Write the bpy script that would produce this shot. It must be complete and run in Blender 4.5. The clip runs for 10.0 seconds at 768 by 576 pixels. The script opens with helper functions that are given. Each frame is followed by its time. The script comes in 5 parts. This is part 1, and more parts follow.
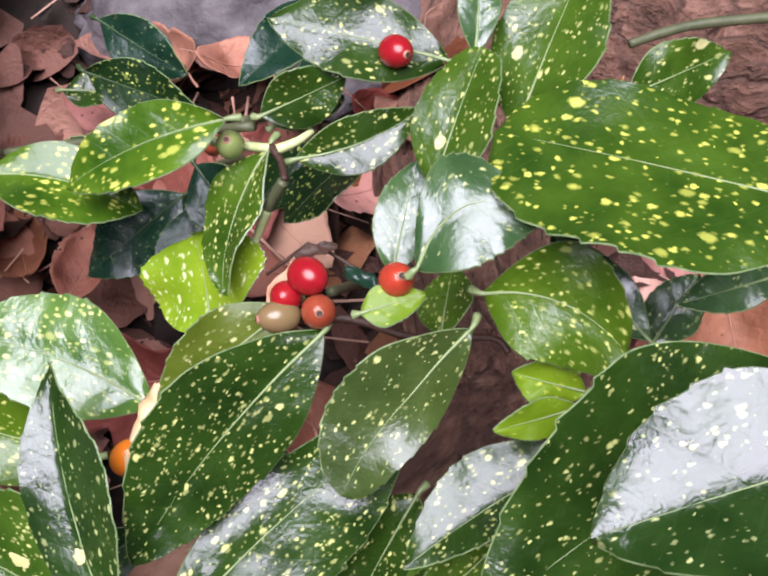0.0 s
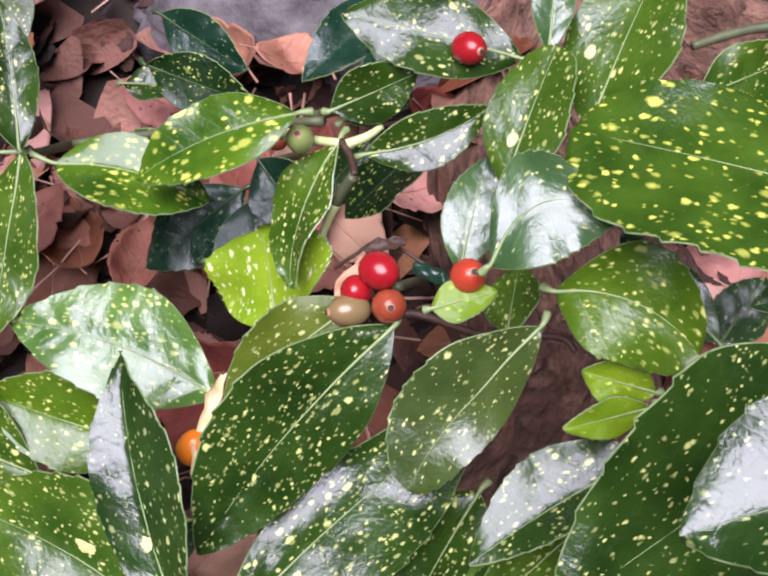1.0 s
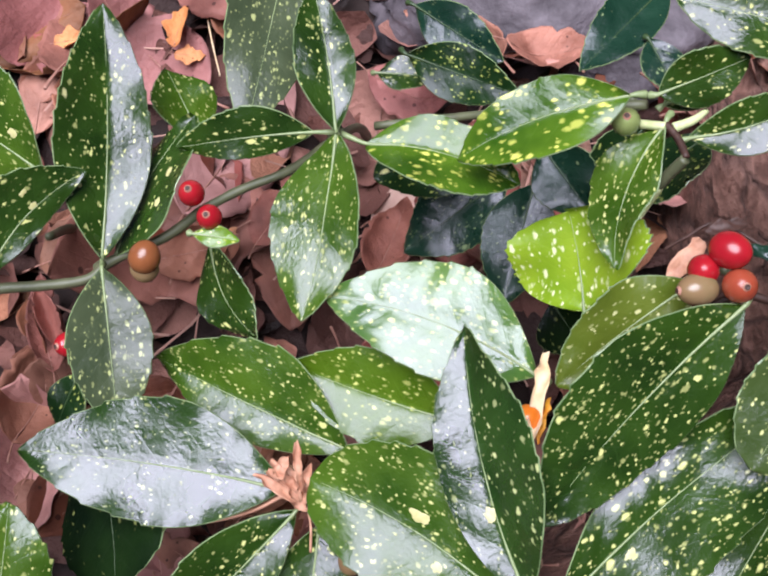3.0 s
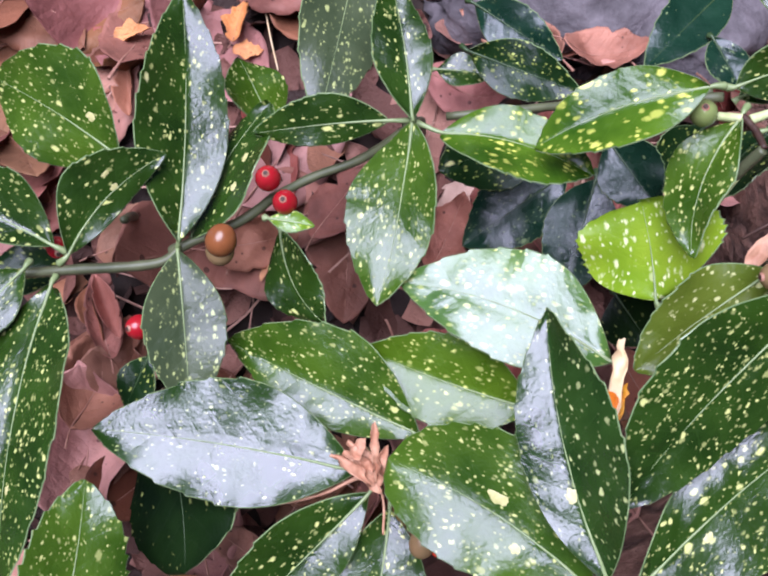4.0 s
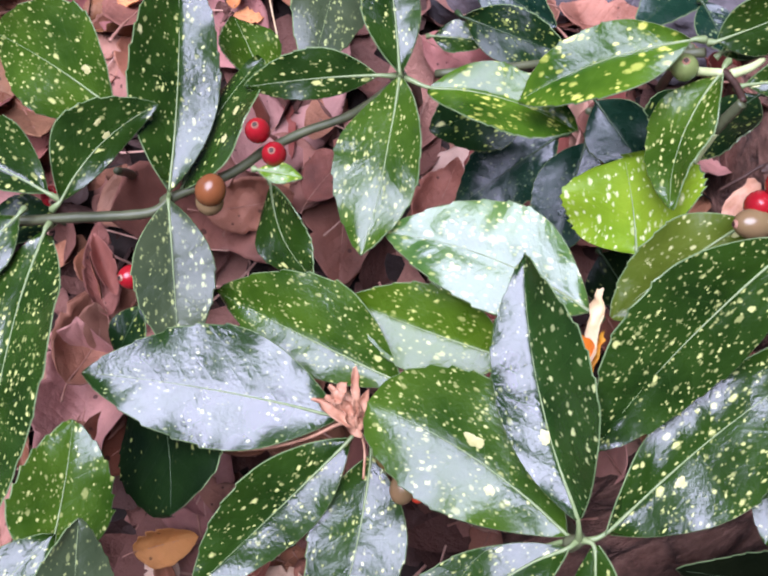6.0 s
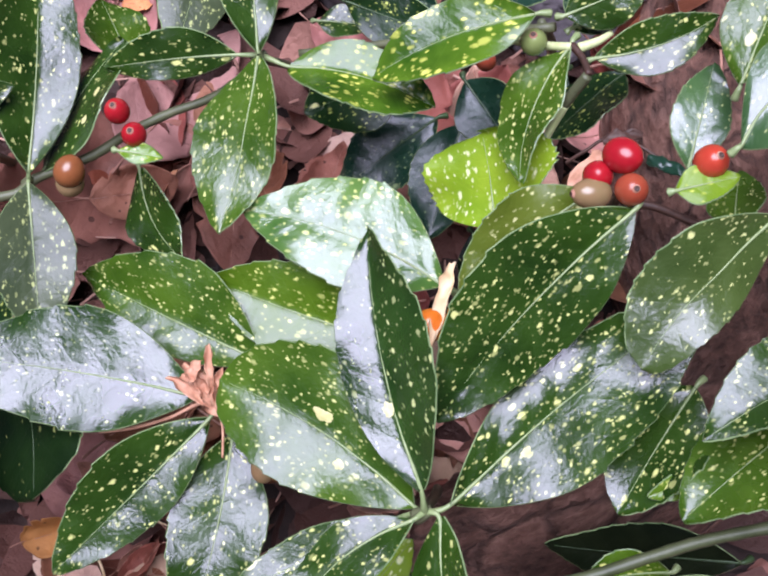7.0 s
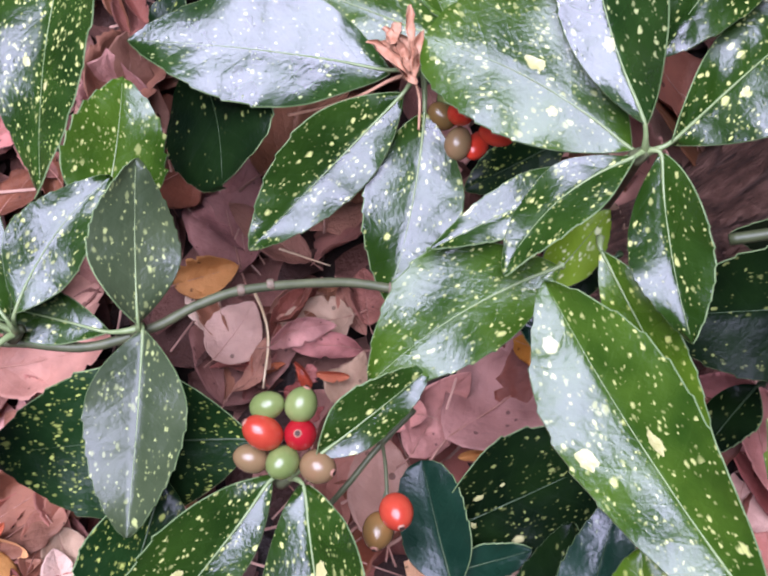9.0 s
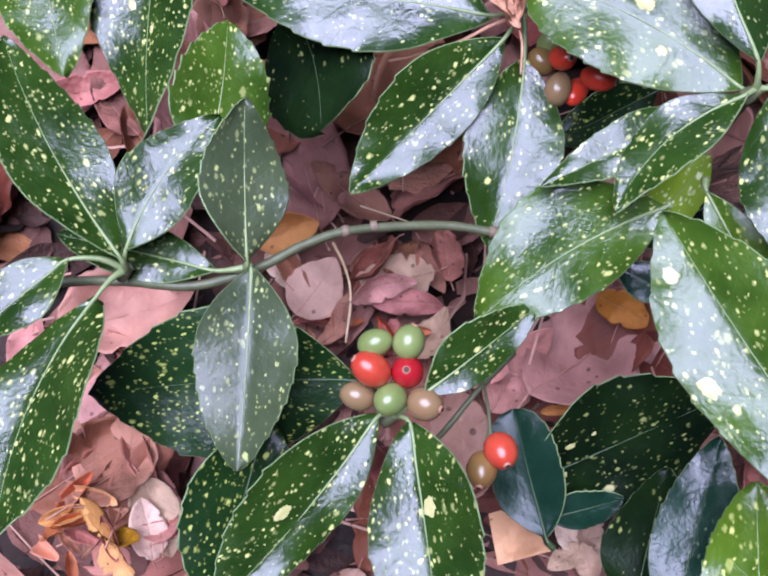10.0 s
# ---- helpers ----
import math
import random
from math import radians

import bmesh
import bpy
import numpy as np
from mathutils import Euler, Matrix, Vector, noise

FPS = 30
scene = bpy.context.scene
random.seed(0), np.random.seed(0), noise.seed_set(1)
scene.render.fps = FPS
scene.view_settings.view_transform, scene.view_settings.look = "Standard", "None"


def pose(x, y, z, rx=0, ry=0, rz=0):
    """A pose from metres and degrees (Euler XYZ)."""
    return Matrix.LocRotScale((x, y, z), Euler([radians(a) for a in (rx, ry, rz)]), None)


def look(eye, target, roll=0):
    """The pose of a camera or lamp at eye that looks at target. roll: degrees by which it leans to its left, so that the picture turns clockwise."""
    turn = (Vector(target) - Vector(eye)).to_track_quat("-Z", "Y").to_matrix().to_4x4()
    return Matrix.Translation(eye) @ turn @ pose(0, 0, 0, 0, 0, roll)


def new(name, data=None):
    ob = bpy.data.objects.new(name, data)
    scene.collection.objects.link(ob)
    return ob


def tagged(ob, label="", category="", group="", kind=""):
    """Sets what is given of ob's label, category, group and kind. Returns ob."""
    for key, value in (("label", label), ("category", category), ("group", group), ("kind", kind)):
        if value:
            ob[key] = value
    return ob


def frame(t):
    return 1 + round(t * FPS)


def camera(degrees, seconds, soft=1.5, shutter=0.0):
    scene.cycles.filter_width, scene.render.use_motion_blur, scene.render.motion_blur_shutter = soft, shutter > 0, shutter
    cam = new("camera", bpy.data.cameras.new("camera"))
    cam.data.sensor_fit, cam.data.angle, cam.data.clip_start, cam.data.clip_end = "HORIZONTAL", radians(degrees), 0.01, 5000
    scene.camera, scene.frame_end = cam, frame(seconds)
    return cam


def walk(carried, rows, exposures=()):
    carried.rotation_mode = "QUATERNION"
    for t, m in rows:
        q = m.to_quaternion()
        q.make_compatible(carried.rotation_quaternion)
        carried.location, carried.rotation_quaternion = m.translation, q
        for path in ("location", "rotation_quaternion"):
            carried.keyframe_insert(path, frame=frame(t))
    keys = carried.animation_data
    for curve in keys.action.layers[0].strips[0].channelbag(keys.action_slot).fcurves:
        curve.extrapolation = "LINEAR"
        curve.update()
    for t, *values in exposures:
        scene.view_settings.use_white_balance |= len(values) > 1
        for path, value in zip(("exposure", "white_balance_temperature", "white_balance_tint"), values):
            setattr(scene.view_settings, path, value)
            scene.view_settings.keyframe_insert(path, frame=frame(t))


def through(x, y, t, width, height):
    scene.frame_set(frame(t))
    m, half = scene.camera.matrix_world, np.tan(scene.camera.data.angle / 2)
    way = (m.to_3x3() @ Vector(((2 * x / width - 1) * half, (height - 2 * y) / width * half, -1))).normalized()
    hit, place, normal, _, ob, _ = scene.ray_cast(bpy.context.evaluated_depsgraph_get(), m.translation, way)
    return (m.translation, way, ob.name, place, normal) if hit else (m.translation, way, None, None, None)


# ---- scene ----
cam = camera(40, 10.0, soft=2.2)
PATH = [
    (0, (0.08421, -0.07380, 0.54020), (0.08422, 0.04404, 0.15795), -0.00),
    (0.5, (0.06820, -0.07768, 0.54130), (0.06484, 0.04118, 0.15938), -0.90),
    (1, (0.06881, -0.07631, 0.54032), (0.05979, 0.04213, 0.15836), -2.96),
    (1.5, (0.05982, -0.07680, 0.54090), (0.05041, 0.04127, 0.15884), -2.79),
    (2, (0.03905, -0.08284, 0.53981), (0.02685, 0.03639, 0.15819), -3.85),
    (2.5, (-0.00089, -0.08478, 0.54442), (-0.02394, 0.03343, 0.16298), -8.54),
    (3, (-0.02721, -0.09410, 0.54529), (-0.05828, 0.02791, 0.16563), -11.04),
    (4.5, (-0.06535, -0.11163, 0.54879), (-0.09609, 0.01667, 0.17117), -8.93),
    (5, (-0.07473, -0.11583, 0.54898), (-0.10508, 0.01256, 0.17136), -8.39),
    (5.2, (-0.07715, -0.12134, 0.54858), (-0.10710, 0.00829, 0.17135), -8.03),
    (6.3, (-0.01714, -0.13044, 0.54535), (-0.05746, -0.00285, 0.16840), -12.30),
    (6.5, (-0.00404, -0.13119, 0.54355), (-0.04006, -0.00245, 0.16656), -10.66),
    (7, (0.00661, -0.13550, 0.54110), (-0.02238, -0.00517, 0.16404), -8.42),
    (7.5, (-0.00435, -0.16445, 0.53096), (-0.02649, -0.03746, 0.15230), -6.74),
    (8, (-0.01150, -0.20092, 0.51840), (-0.03453, -0.08296, 0.13688), -7.93),
    (8.5, (-0.03628, -0.22464, 0.51412), (-0.06600, -0.11021, 0.13199), -11.25),
    (9, (-0.05881, -0.24023, 0.50959), (-0.09127, -0.13028, 0.12637), -12.81),
    (9.5, (-0.07559, -0.25555, 0.50647), (-0.11047, -0.14560, 0.12346), -13.57),
    (10, (-0.09053, -0.26528, 0.50791), (-0.12864, -0.15518, 0.12526), -14.99),
]
LIGHT = [(0, 0.33, 6800, 5), (1.5, 0.30, 6700, 9), (2.5, 0.27, 6600, 6), (4.5, 0.24, 5950, 11), (6.5, 0.29, 5950, 12), (7.5, 0.28, 6350, 12), (8.5, 0.34, 6100, 14), (10, 0.32, 5650, 14)]
walk(cam, [(t, look(eye, target, roll)) for t, eye, target, roll in PATH], LIGHT)

# ---- world ----
world = bpy.data.worlds.new("world")
scene.world = world
world.use_nodes = True
wn = world.node_tree
sky = wn.nodes.new("ShaderNodeTexSky")
sky.sky_type, sky.sun_disc = "NISHITA", False
SUN_UP, SUN_TURN = 84.0, 265.0
sky.sun_elevation, sky.sun_rotation = radians(SUN_UP), radians(SUN_TURN)
wn.links.new(sky.outputs[0], wn.nodes["Background"].inputs[0])
wn.nodes["Background"].inputs[1].default_value = 0.014
lamp = bpy.data.lights.new("sun", "SUN")
lamp.energy, lamp.angle, lamp.color = 6.75, radians(50), (0.94, 0.92, 1.07)
sun = new("sun", lamp)
a, e = radians(SUN_TURN), radians(SUN_UP)
sun.matrix_world = look((0.5 * math.sin(a) * math.cos(e), 0.5 * math.cos(a) * math.cos(e), 0.5 * math.sin(e) + 1), (0, 0, 1))

# ---- materials ----


def node(nt, kind, **inputs):
    n = nt.nodes.new(kind)
    for key, value in inputs.items():
        n.inputs[key.replace("_", " ")].default_value = value
    return n


def maths(nt, op, a, b=None, c=None):
    n = nt.nodes.new("ShaderNodeMath")
    n.operation = op
    for k, v in enumerate((a, b, c)):
        if v is None:
            continue
        if isinstance(v, (int, float)):
            n.inputs[k].default_value = v
        else:
            nt.links.new(v, n.inputs[k])
    return n.outputs[0]


def ramp(nt, fac, stops):
    n = nt.nodes.new("ShaderNodeValToRGB")
    els = n.color_ramp.elements
    while len(els) < len(stops):
        els.new(0.5)
    for el, (p, c) in zip(els, stops):
        el.position, el.color = p, (*c, 1)
    nt.links.new(fac, n.inputs[0])
    return n.outputs[0]


def mix(nt, fac, a, b):
    n = nt.nodes.new("ShaderNodeMix")
    n.data_type = "RGBA"
    for socket, v in ((n.inputs["Factor"], fac), (n.inputs["A"], a), (n.inputs["B"], b)):
        if isinstance(v, (int, float)):
            socket.default_value = v
        elif isinstance(v, tuple):
            socket.default_value = (*v, 1)
        else:
            nt.links.new(v, socket)
    return n.outputs["Result"]


def blank(name):
    m = bpy.data.materials.new(name)
    m.use_nodes = True
    return m, m.node_tree, m.node_tree.nodes["Principled BSDF"]


def leaf_material(name, dark, light, spot, rough, spots=1.0, through=0.15, gloss=0.86, grain=1.0, coat=0.06):
    """Leathery spotted leaf. The map runs along the leaf in metres: u from the base to the tip, v across."""
    m, nt, p = blank(name)
    uv = nt.nodes.new("ShaderNodeUVMap")
    uv.uv_map = "UVMap"
    info = nt.nodes.new("ShaderNodeObjectInfo")
    shift = nt.nodes.new("ShaderNodeCombineXYZ")
    nt.links.new(maths(nt, "MULTIPLY", info.outputs["Random"], 37.0), shift.inputs[0])
    nt.links.new(maths(nt, "MULTIPLY", info.outputs["Random"], 19.0), shift.inputs[1])
    add = nt.nodes.new("ShaderNodeVectorMath")
    nt.links.new(uv.outputs[0], add.inputs[0])
    nt.links.new(shift.outputs[0], add.inputs[1])
    long = nt.nodes.new("ShaderNodeVectorMath")
    long.operation = "MULTIPLY"
    long.inputs[1].default_value = (0.64, 1.0, 1.0)
    nt.links.new(add.outputs[0], long.inputs[0])
    warp = node(nt, "ShaderNodeTexNoise", Scale=380.0, Detail=2.0)
    nt.links.new(add.outputs[0], warp.inputs["Vector"])
    bent = nt.nodes.new("ShaderNodeVectorMath")
    bent.operation = "MULTIPLY_ADD"
    bent.inputs[1].default_value = (0.0018, 0.0018, 0)
    nt.links.new(warp.outputs["Color"], bent.inputs[0])
    nt.links.new(long.outputs[0], bent.inputs[2])
    # specks of three sizes, and here and there a cream blotch
    total = None
    crowd = node(nt, "ShaderNodeTexNoise", Scale=85.0, Detail=1.0)
    nt.links.new(add.outputs[0], crowd.inputs["Vector"])
    for scale, low, size, soft in ((820.0, 0.71, 0.46, 0.30), (480.0, 0.72, 0.40, 0.22), (230.0, 0.845, 0.29, 0.13)):
        v = node(nt, "ShaderNodeTexVoronoi", Scale=scale * grain, Randomness=1.0)
        nt.links.new(bent.outputs[0], v.inputs["Vector"])
        pick = nt.nodes.new("ShaderNodeSeparateColor")
        nt.links.new(v.outputs["Color"], pick.inputs[0])
        limit = maths(nt, "MULTIPLY_ADD", crowd.outputs[0], -0.5, maths(nt, "MULTIPLY_ADD", info.outputs["Random"], 0.16, low + 0.17 + (1 - spots) * 0.25))
        r = maths(nt, "MULTIPLY", maths(nt, "GREATER_THAN", pick.outputs[0], limit), maths(nt, "MULTIPLY_ADD", pick.outputs[1], size * 0.7, size * 0.5))
        edge = maths(nt, "DIVIDE", maths(nt, "SUBTRACT", r, v.outputs["Distance"]), soft)
        n = nt.nodes.new("ShaderNodeClamp")
        nt.links.new(edge, n.inputs[0])
        mask = maths(nt, "MULTIPLY", n.outputs[0], maths(nt, "MULTIPLY_ADD", pick.outputs[2], 0.60, 0.42))
        total = mask if total is None else maths(nt, "MAXIMUM", total, mask)
    # clouded green
    cloud = node(nt, "ShaderNodeTexNoise", Scale=45.0, Detail=3.0)
    nt.links.new(add.outputs[0], cloud.inputs["Vector"])
    green = ramp(nt, cloud.outputs[0], ((0.32, dark), (0.68, light)))
    # side veins curving forward from the midrib: the second map counts them along the blade
    veins = nt.nodes.new("ShaderNodeUVMap")
    veins.uv_map = "veins"
    sep = nt.nodes.new("ShaderNodeSeparateXYZ")
    nt.links.new(veins.outputs[0], sep.inputs[0])
    wave = maths(nt, "ABSOLUTE", maths(nt, "SINE", maths(nt, "MULTIPLY", sep.outputs[0], math.pi)))
    inner = maths(nt, "SUBTRACT", 1.0, maths(nt, "POWER", maths(nt, "ABSOLUTE", sep.outputs[1]), 3.0))
    vein = maths(nt, "MULTIPLY", inner, maths(nt, "SUBTRACT", 1.0, maths(nt, "MINIMUM", maths(nt, "MULTIPLY", wave, 6.0), 1.0)))
    tinted = mix(nt, maths(nt, "MULTIPLY", vein, 0.08), green, tuple(min(1, c * 1.6 + 0.02) for c in light))
    total = maths(nt, "MINIMUM", total, 1.0)
    v = node(nt, "ShaderNodeTexVoronoi", Scale=55.0, Randomness=1.0)
    nt.links.new(bent.outputs[0], v.inputs["Vector"])
    pick = nt.nodes.new("ShaderNodeSeparateColor")
    nt.links.new(v.outputs["Color"], pick.inputs[0])
    r = maths(nt, "MULTIPLY", maths(nt, "GREATER_THAN", pick.outputs[0], 1.0 - 0.055 * spots), maths(nt, "MULTIPLY_ADD", pick.outputs[1], 0.08, 0.09))
    n = nt.nodes.new("ShaderNodeClamp")
    nt.links.new(maths(nt, "DIVIDE", maths(nt, "SUBTRACT", r, v.outputs["Distance"]), 0.03), n.inputs[0])
    colour = mix(nt, n.outputs[0], mix(nt, total, tinted, spot), tuple(0.5 * a + 0.5 * c for a, c in zip(spot, (0.80, 0.70, 0.40))))
    nt.links.new(colour, p.inputs["Base Color"])
    p.inputs["Roughness"].default_value = rough
    rn = node(nt, "ShaderNodeTexNoise", Scale=90.0, Detail=2.0)
    nt.links.new(add.outputs[0], rn.inputs["Vector"])
    nt.links.new(maths(nt, "MULTIPLY_ADD", rn.outputs[0], 0.22, rough - 0.13), p.inputs["Roughness"])
    p.inputs["Specular IOR Level"].default_value = 0.71 * gloss
    # lavender of the reflected sky, put into the sheen as a tint
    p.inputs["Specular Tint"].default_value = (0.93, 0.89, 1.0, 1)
    p.inputs["Coat Weight"].default_value = coat
    p.inputs["Coat Roughness"].default_value = 0.2
    # relief: sunken veins, cushions between them, a leathery net of fine veins
    fine = node(nt, "ShaderNodeTexNoise", Scale=620.0, Detail=3.0, Roughness=0.6)
    nt.links.new(add.outputs[0], fine.inputs["Vector"])
    broad = node(nt, "ShaderNodeTexNoise", Scale=75.0, Detail=1.5)
    nt.links.new(add.outputs[0], broad.inputs["Vector"])
    net = node(nt, "ShaderNodeTexVoronoi", Scale=330.0, Randomness=1.0)
    net.feature = "SMOOTH_F1"
    nt.links.new(bent.outputs[0], net.inputs["Vector"])
    high = maths(nt, "ADD", maths(nt, "MULTIPLY", fine.outputs[0], 0.34), maths(nt, "MULTIPLY", broad.outputs[0], 1.3))
    crease = node(nt, "ShaderNodeTexNoise", Scale=240.0, Detail=2.0, Roughness=0.5)
    nt.links.new(add.outputs[0], crease.inputs["Vector"])
    ridge = maths(nt, "ABSOLUTE", maths(nt, "SUBTRACT", crease.outputs[0], 0.5))
    high = maths(nt, "SUBTRACT", high, maths(nt, "MULTIPLY", ridge, 1.0))
    high = maths(nt, "SUBTRACT", high, maths(nt, "MULTIPLY", net.outputs["Distance"], 0.22))
    pillow = maths(nt, "MULTIPLY", maths(nt, "POWER", wave, 0.6), maths(nt, "MULTIPLY", inner, 0.10))
    high = maths(nt, "ADD", high, maths(nt, "SUBTRACT", pillow, maths(nt, "MULTIPLY", vein, 0.06)))
    bump = node(nt, "ShaderNodeBump", Strength=0.37, Distance=0.0010)
    nt.links.new(high, bump.inputs["Height"])
    nt.links.new(bump.outputs[0], p.inputs["Normal"])
    # light that comes through the blade
    tr = nt.nodes.new("ShaderNodeBsdfTranslucent")
    nt.links.new(colour, tr.inputs[0])
    both = nt.nodes.new("ShaderNodeMixShader")
    both.inputs[0].default_value = through
    nt.links.new(p.outputs[0], both.inputs[1])
    nt.links.new(tr.outputs[0], both.inputs[2])
    nt.links.new(both.outputs[0], nt.nodes["Material Output"].inputs[0])
    return m


SPOT = (0.60, 0.61, 0.22)
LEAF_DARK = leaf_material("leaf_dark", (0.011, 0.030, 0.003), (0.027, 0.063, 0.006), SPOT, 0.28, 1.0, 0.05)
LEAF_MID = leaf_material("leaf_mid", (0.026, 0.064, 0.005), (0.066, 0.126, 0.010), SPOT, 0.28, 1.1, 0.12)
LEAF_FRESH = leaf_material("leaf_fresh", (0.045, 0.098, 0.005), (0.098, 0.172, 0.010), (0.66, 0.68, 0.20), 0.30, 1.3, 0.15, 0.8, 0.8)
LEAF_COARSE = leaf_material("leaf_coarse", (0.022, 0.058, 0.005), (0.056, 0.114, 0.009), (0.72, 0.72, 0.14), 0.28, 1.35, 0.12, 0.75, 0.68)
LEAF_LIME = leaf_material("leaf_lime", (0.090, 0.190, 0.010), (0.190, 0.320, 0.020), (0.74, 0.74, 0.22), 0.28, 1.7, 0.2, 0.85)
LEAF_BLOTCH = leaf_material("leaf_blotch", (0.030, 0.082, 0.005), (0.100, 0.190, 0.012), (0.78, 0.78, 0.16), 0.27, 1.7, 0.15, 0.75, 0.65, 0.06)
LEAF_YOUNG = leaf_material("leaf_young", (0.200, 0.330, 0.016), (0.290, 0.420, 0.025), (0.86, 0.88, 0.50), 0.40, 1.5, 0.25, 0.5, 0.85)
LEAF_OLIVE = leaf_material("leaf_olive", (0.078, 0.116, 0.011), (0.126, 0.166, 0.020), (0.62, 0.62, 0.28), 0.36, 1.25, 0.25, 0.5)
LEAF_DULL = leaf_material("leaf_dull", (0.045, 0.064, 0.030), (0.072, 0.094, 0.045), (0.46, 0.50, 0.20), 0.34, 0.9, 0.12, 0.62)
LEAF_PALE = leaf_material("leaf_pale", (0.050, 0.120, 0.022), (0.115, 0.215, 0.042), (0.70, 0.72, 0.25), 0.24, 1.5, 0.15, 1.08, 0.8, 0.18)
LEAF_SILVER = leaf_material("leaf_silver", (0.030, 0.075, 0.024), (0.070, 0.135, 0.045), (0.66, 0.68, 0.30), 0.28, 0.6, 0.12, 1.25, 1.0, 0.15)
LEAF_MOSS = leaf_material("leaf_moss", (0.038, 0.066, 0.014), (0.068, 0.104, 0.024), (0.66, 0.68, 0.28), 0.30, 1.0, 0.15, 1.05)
# low leaves: the shade they lie in is darkened into the green
LEAF_SHADED = leaf_material("leaf_shaded", (0.003, 0.008, 0.003), (0.007, 0.018, 0.004), (0.23, 0.25, 0.08), 0.36, 0.40, 0.01, 0.14, 0.9, 0.0)
# inner leaves: dark green with part of their shade mixed into the colour
LEAF_HALF_SHADED = leaf_material("leaf_half_shaded", (0.005, 0.018, 0.004), (0.012, 0.036, 0.008), (0.44, 0.48, 0.12), 0.34, 1.05, 0.02, 0.45, 1.0, 0.0)
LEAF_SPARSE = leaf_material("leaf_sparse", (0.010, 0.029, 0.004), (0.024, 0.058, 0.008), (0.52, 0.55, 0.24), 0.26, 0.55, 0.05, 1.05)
# near-black outline of a leaf; its shade is wholly in the colour
LEAF_BLACK_SHADE = leaf_material("leaf_black_shade", (0.004, 0.007, 0.003), (0.011, 0.015, 0.006), (0.02, 0.02, 0.01), 0.42, -2.0, 0.0, 0.12, 1.0, 0.0)
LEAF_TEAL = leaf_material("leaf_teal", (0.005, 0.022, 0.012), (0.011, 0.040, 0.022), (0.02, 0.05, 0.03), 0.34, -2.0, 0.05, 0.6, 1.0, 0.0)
LEAF_TENDER = leaf_material("leaf_tender", (0.150, 0.255, 0.012), (0.225, 0.340, 0.018), (0.60, 0.64, 0.12), 0.40, 0.3, 0.25, 0.5)
LEAF_PLAIN = leaf_material("leaf_plain", (0.005, 0.022, 0.012), (0.012, 0.042, 0.022), (0.22, 0.28, 0.13), 0.30, 0.3, 0.05, 0.75)


def skin(name, dark, light, rough, scale, bump_depth=0.0005, coat=0.0, stretch=(1, 1, 1)):
    """A plain mottled surface in object space."""
    m, nt, p = blank(name)
    tc = nt.nodes.new("ShaderNodeTexCoord")
    mp = nt.nodes.new("ShaderNodeMapping")
    mp.inputs["Scale"].default_value = stretch
    nt.links.new(tc.outputs["Object"], mp.inputs[0])
    info = nt.nodes.new("ShaderNodeObjectInfo")
    nz = node(nt, "ShaderNodeTexNoise", Scale=scale, Detail=5.0, Roughness=0.6)
    nz.noise_dimensions = "4D"
    nt.links.new(mp.outputs[0], nz.inputs["Vector"])
    nt.links.new(maths(nt, "MULTIPLY", info.outputs["Random"], 40.0), nz.inputs["W"])
    nt.links.new(ramp(nt, nz.outputs[0], ((0.3, dark), (0.7, light))), p.inputs["Base Color"])
    p.inputs["Roughness"].default_value = rough
    p.inputs["Coat Weight"].default_value = coat
    p.inputs["Coat Roughness"].default_value = 0.1
    b = node(nt, "ShaderNodeBump", Strength=0.6, Distance=bump_depth)
    nt.links.new(nz.outputs[0], b.inputs["Height"])
    nt.links.new(b.outputs[0], p.inputs["Normal"])
    return m


RIB = skin("rib_pale_green", (0.17, 0.23, 0.09), (0.28, 0.33, 0.16), 0.38, 300)
STALK_PALE = skin("stalk_pale_lime", (0.42, 0.48, 0.20), (0.60, 0.64, 0.34), 0.4, 200)
KNOT = skin("knot_brown", (0.12, 0.085, 0.055), (0.24, 0.17, 0.12), 0.6, 400, 0.0006)
# rib of the dark leaves; on shaded ones it carries their shade too
RIB_DARK = skin("rib_dark_green", (0.022, 0.045, 0.014), (0.05, 0.085, 0.03), 0.42, 300)
BLOTCH = skin("blotch_cream", (0.42, 0.40, 0.15), (0.58, 0.52, 0.26), 0.4, 500)
# pale edge, lightened further for the white glint along the rims
MARGIN = skin("leaf_margin_pale", (0.08, 0.13, 0.05), (0.24, 0.30, 0.15), 0.22, 200)
# more olive than the other stems, and darkened for the shade on it
STEM_OLIVE_SHADED = skin("stem_olive_shaded", (0.034, 0.042, 0.016), (0.070, 0.080, 0.036), 0.5, 120, 0.0004)
STEM = skin("stem_grey_green", (0.062, 0.070, 0.035), (0.12, 0.125, 0.064), 0.5, 120, 0.0004, 0, (1, 1, 1))
BERRY_RED = skin("berry_red", (0.28, 0.006, 0.013), (0.39, 0.013, 0.020), 0.27, 90, 0.0002, 0.12)
BERRY_ORANGE = skin("berry_orange", (0.37, 0.034, 0.019), (0.49, 0.068, 0.034), 0.27, 90, 0.0002, 0.12)
BERRY_SCARLET = skin("berry_scarlet", (0.50, 0.028, 0.014), (0.64, 0.055, 0.024), 0.27, 90, 0.0002, 0.12)
BERRY_DIM = skin("berry_dull_orange", (0.26, 0.042, 0.020), (0.33, 0.070, 0.035), 0.27, 80, 0.0002, 0.12)
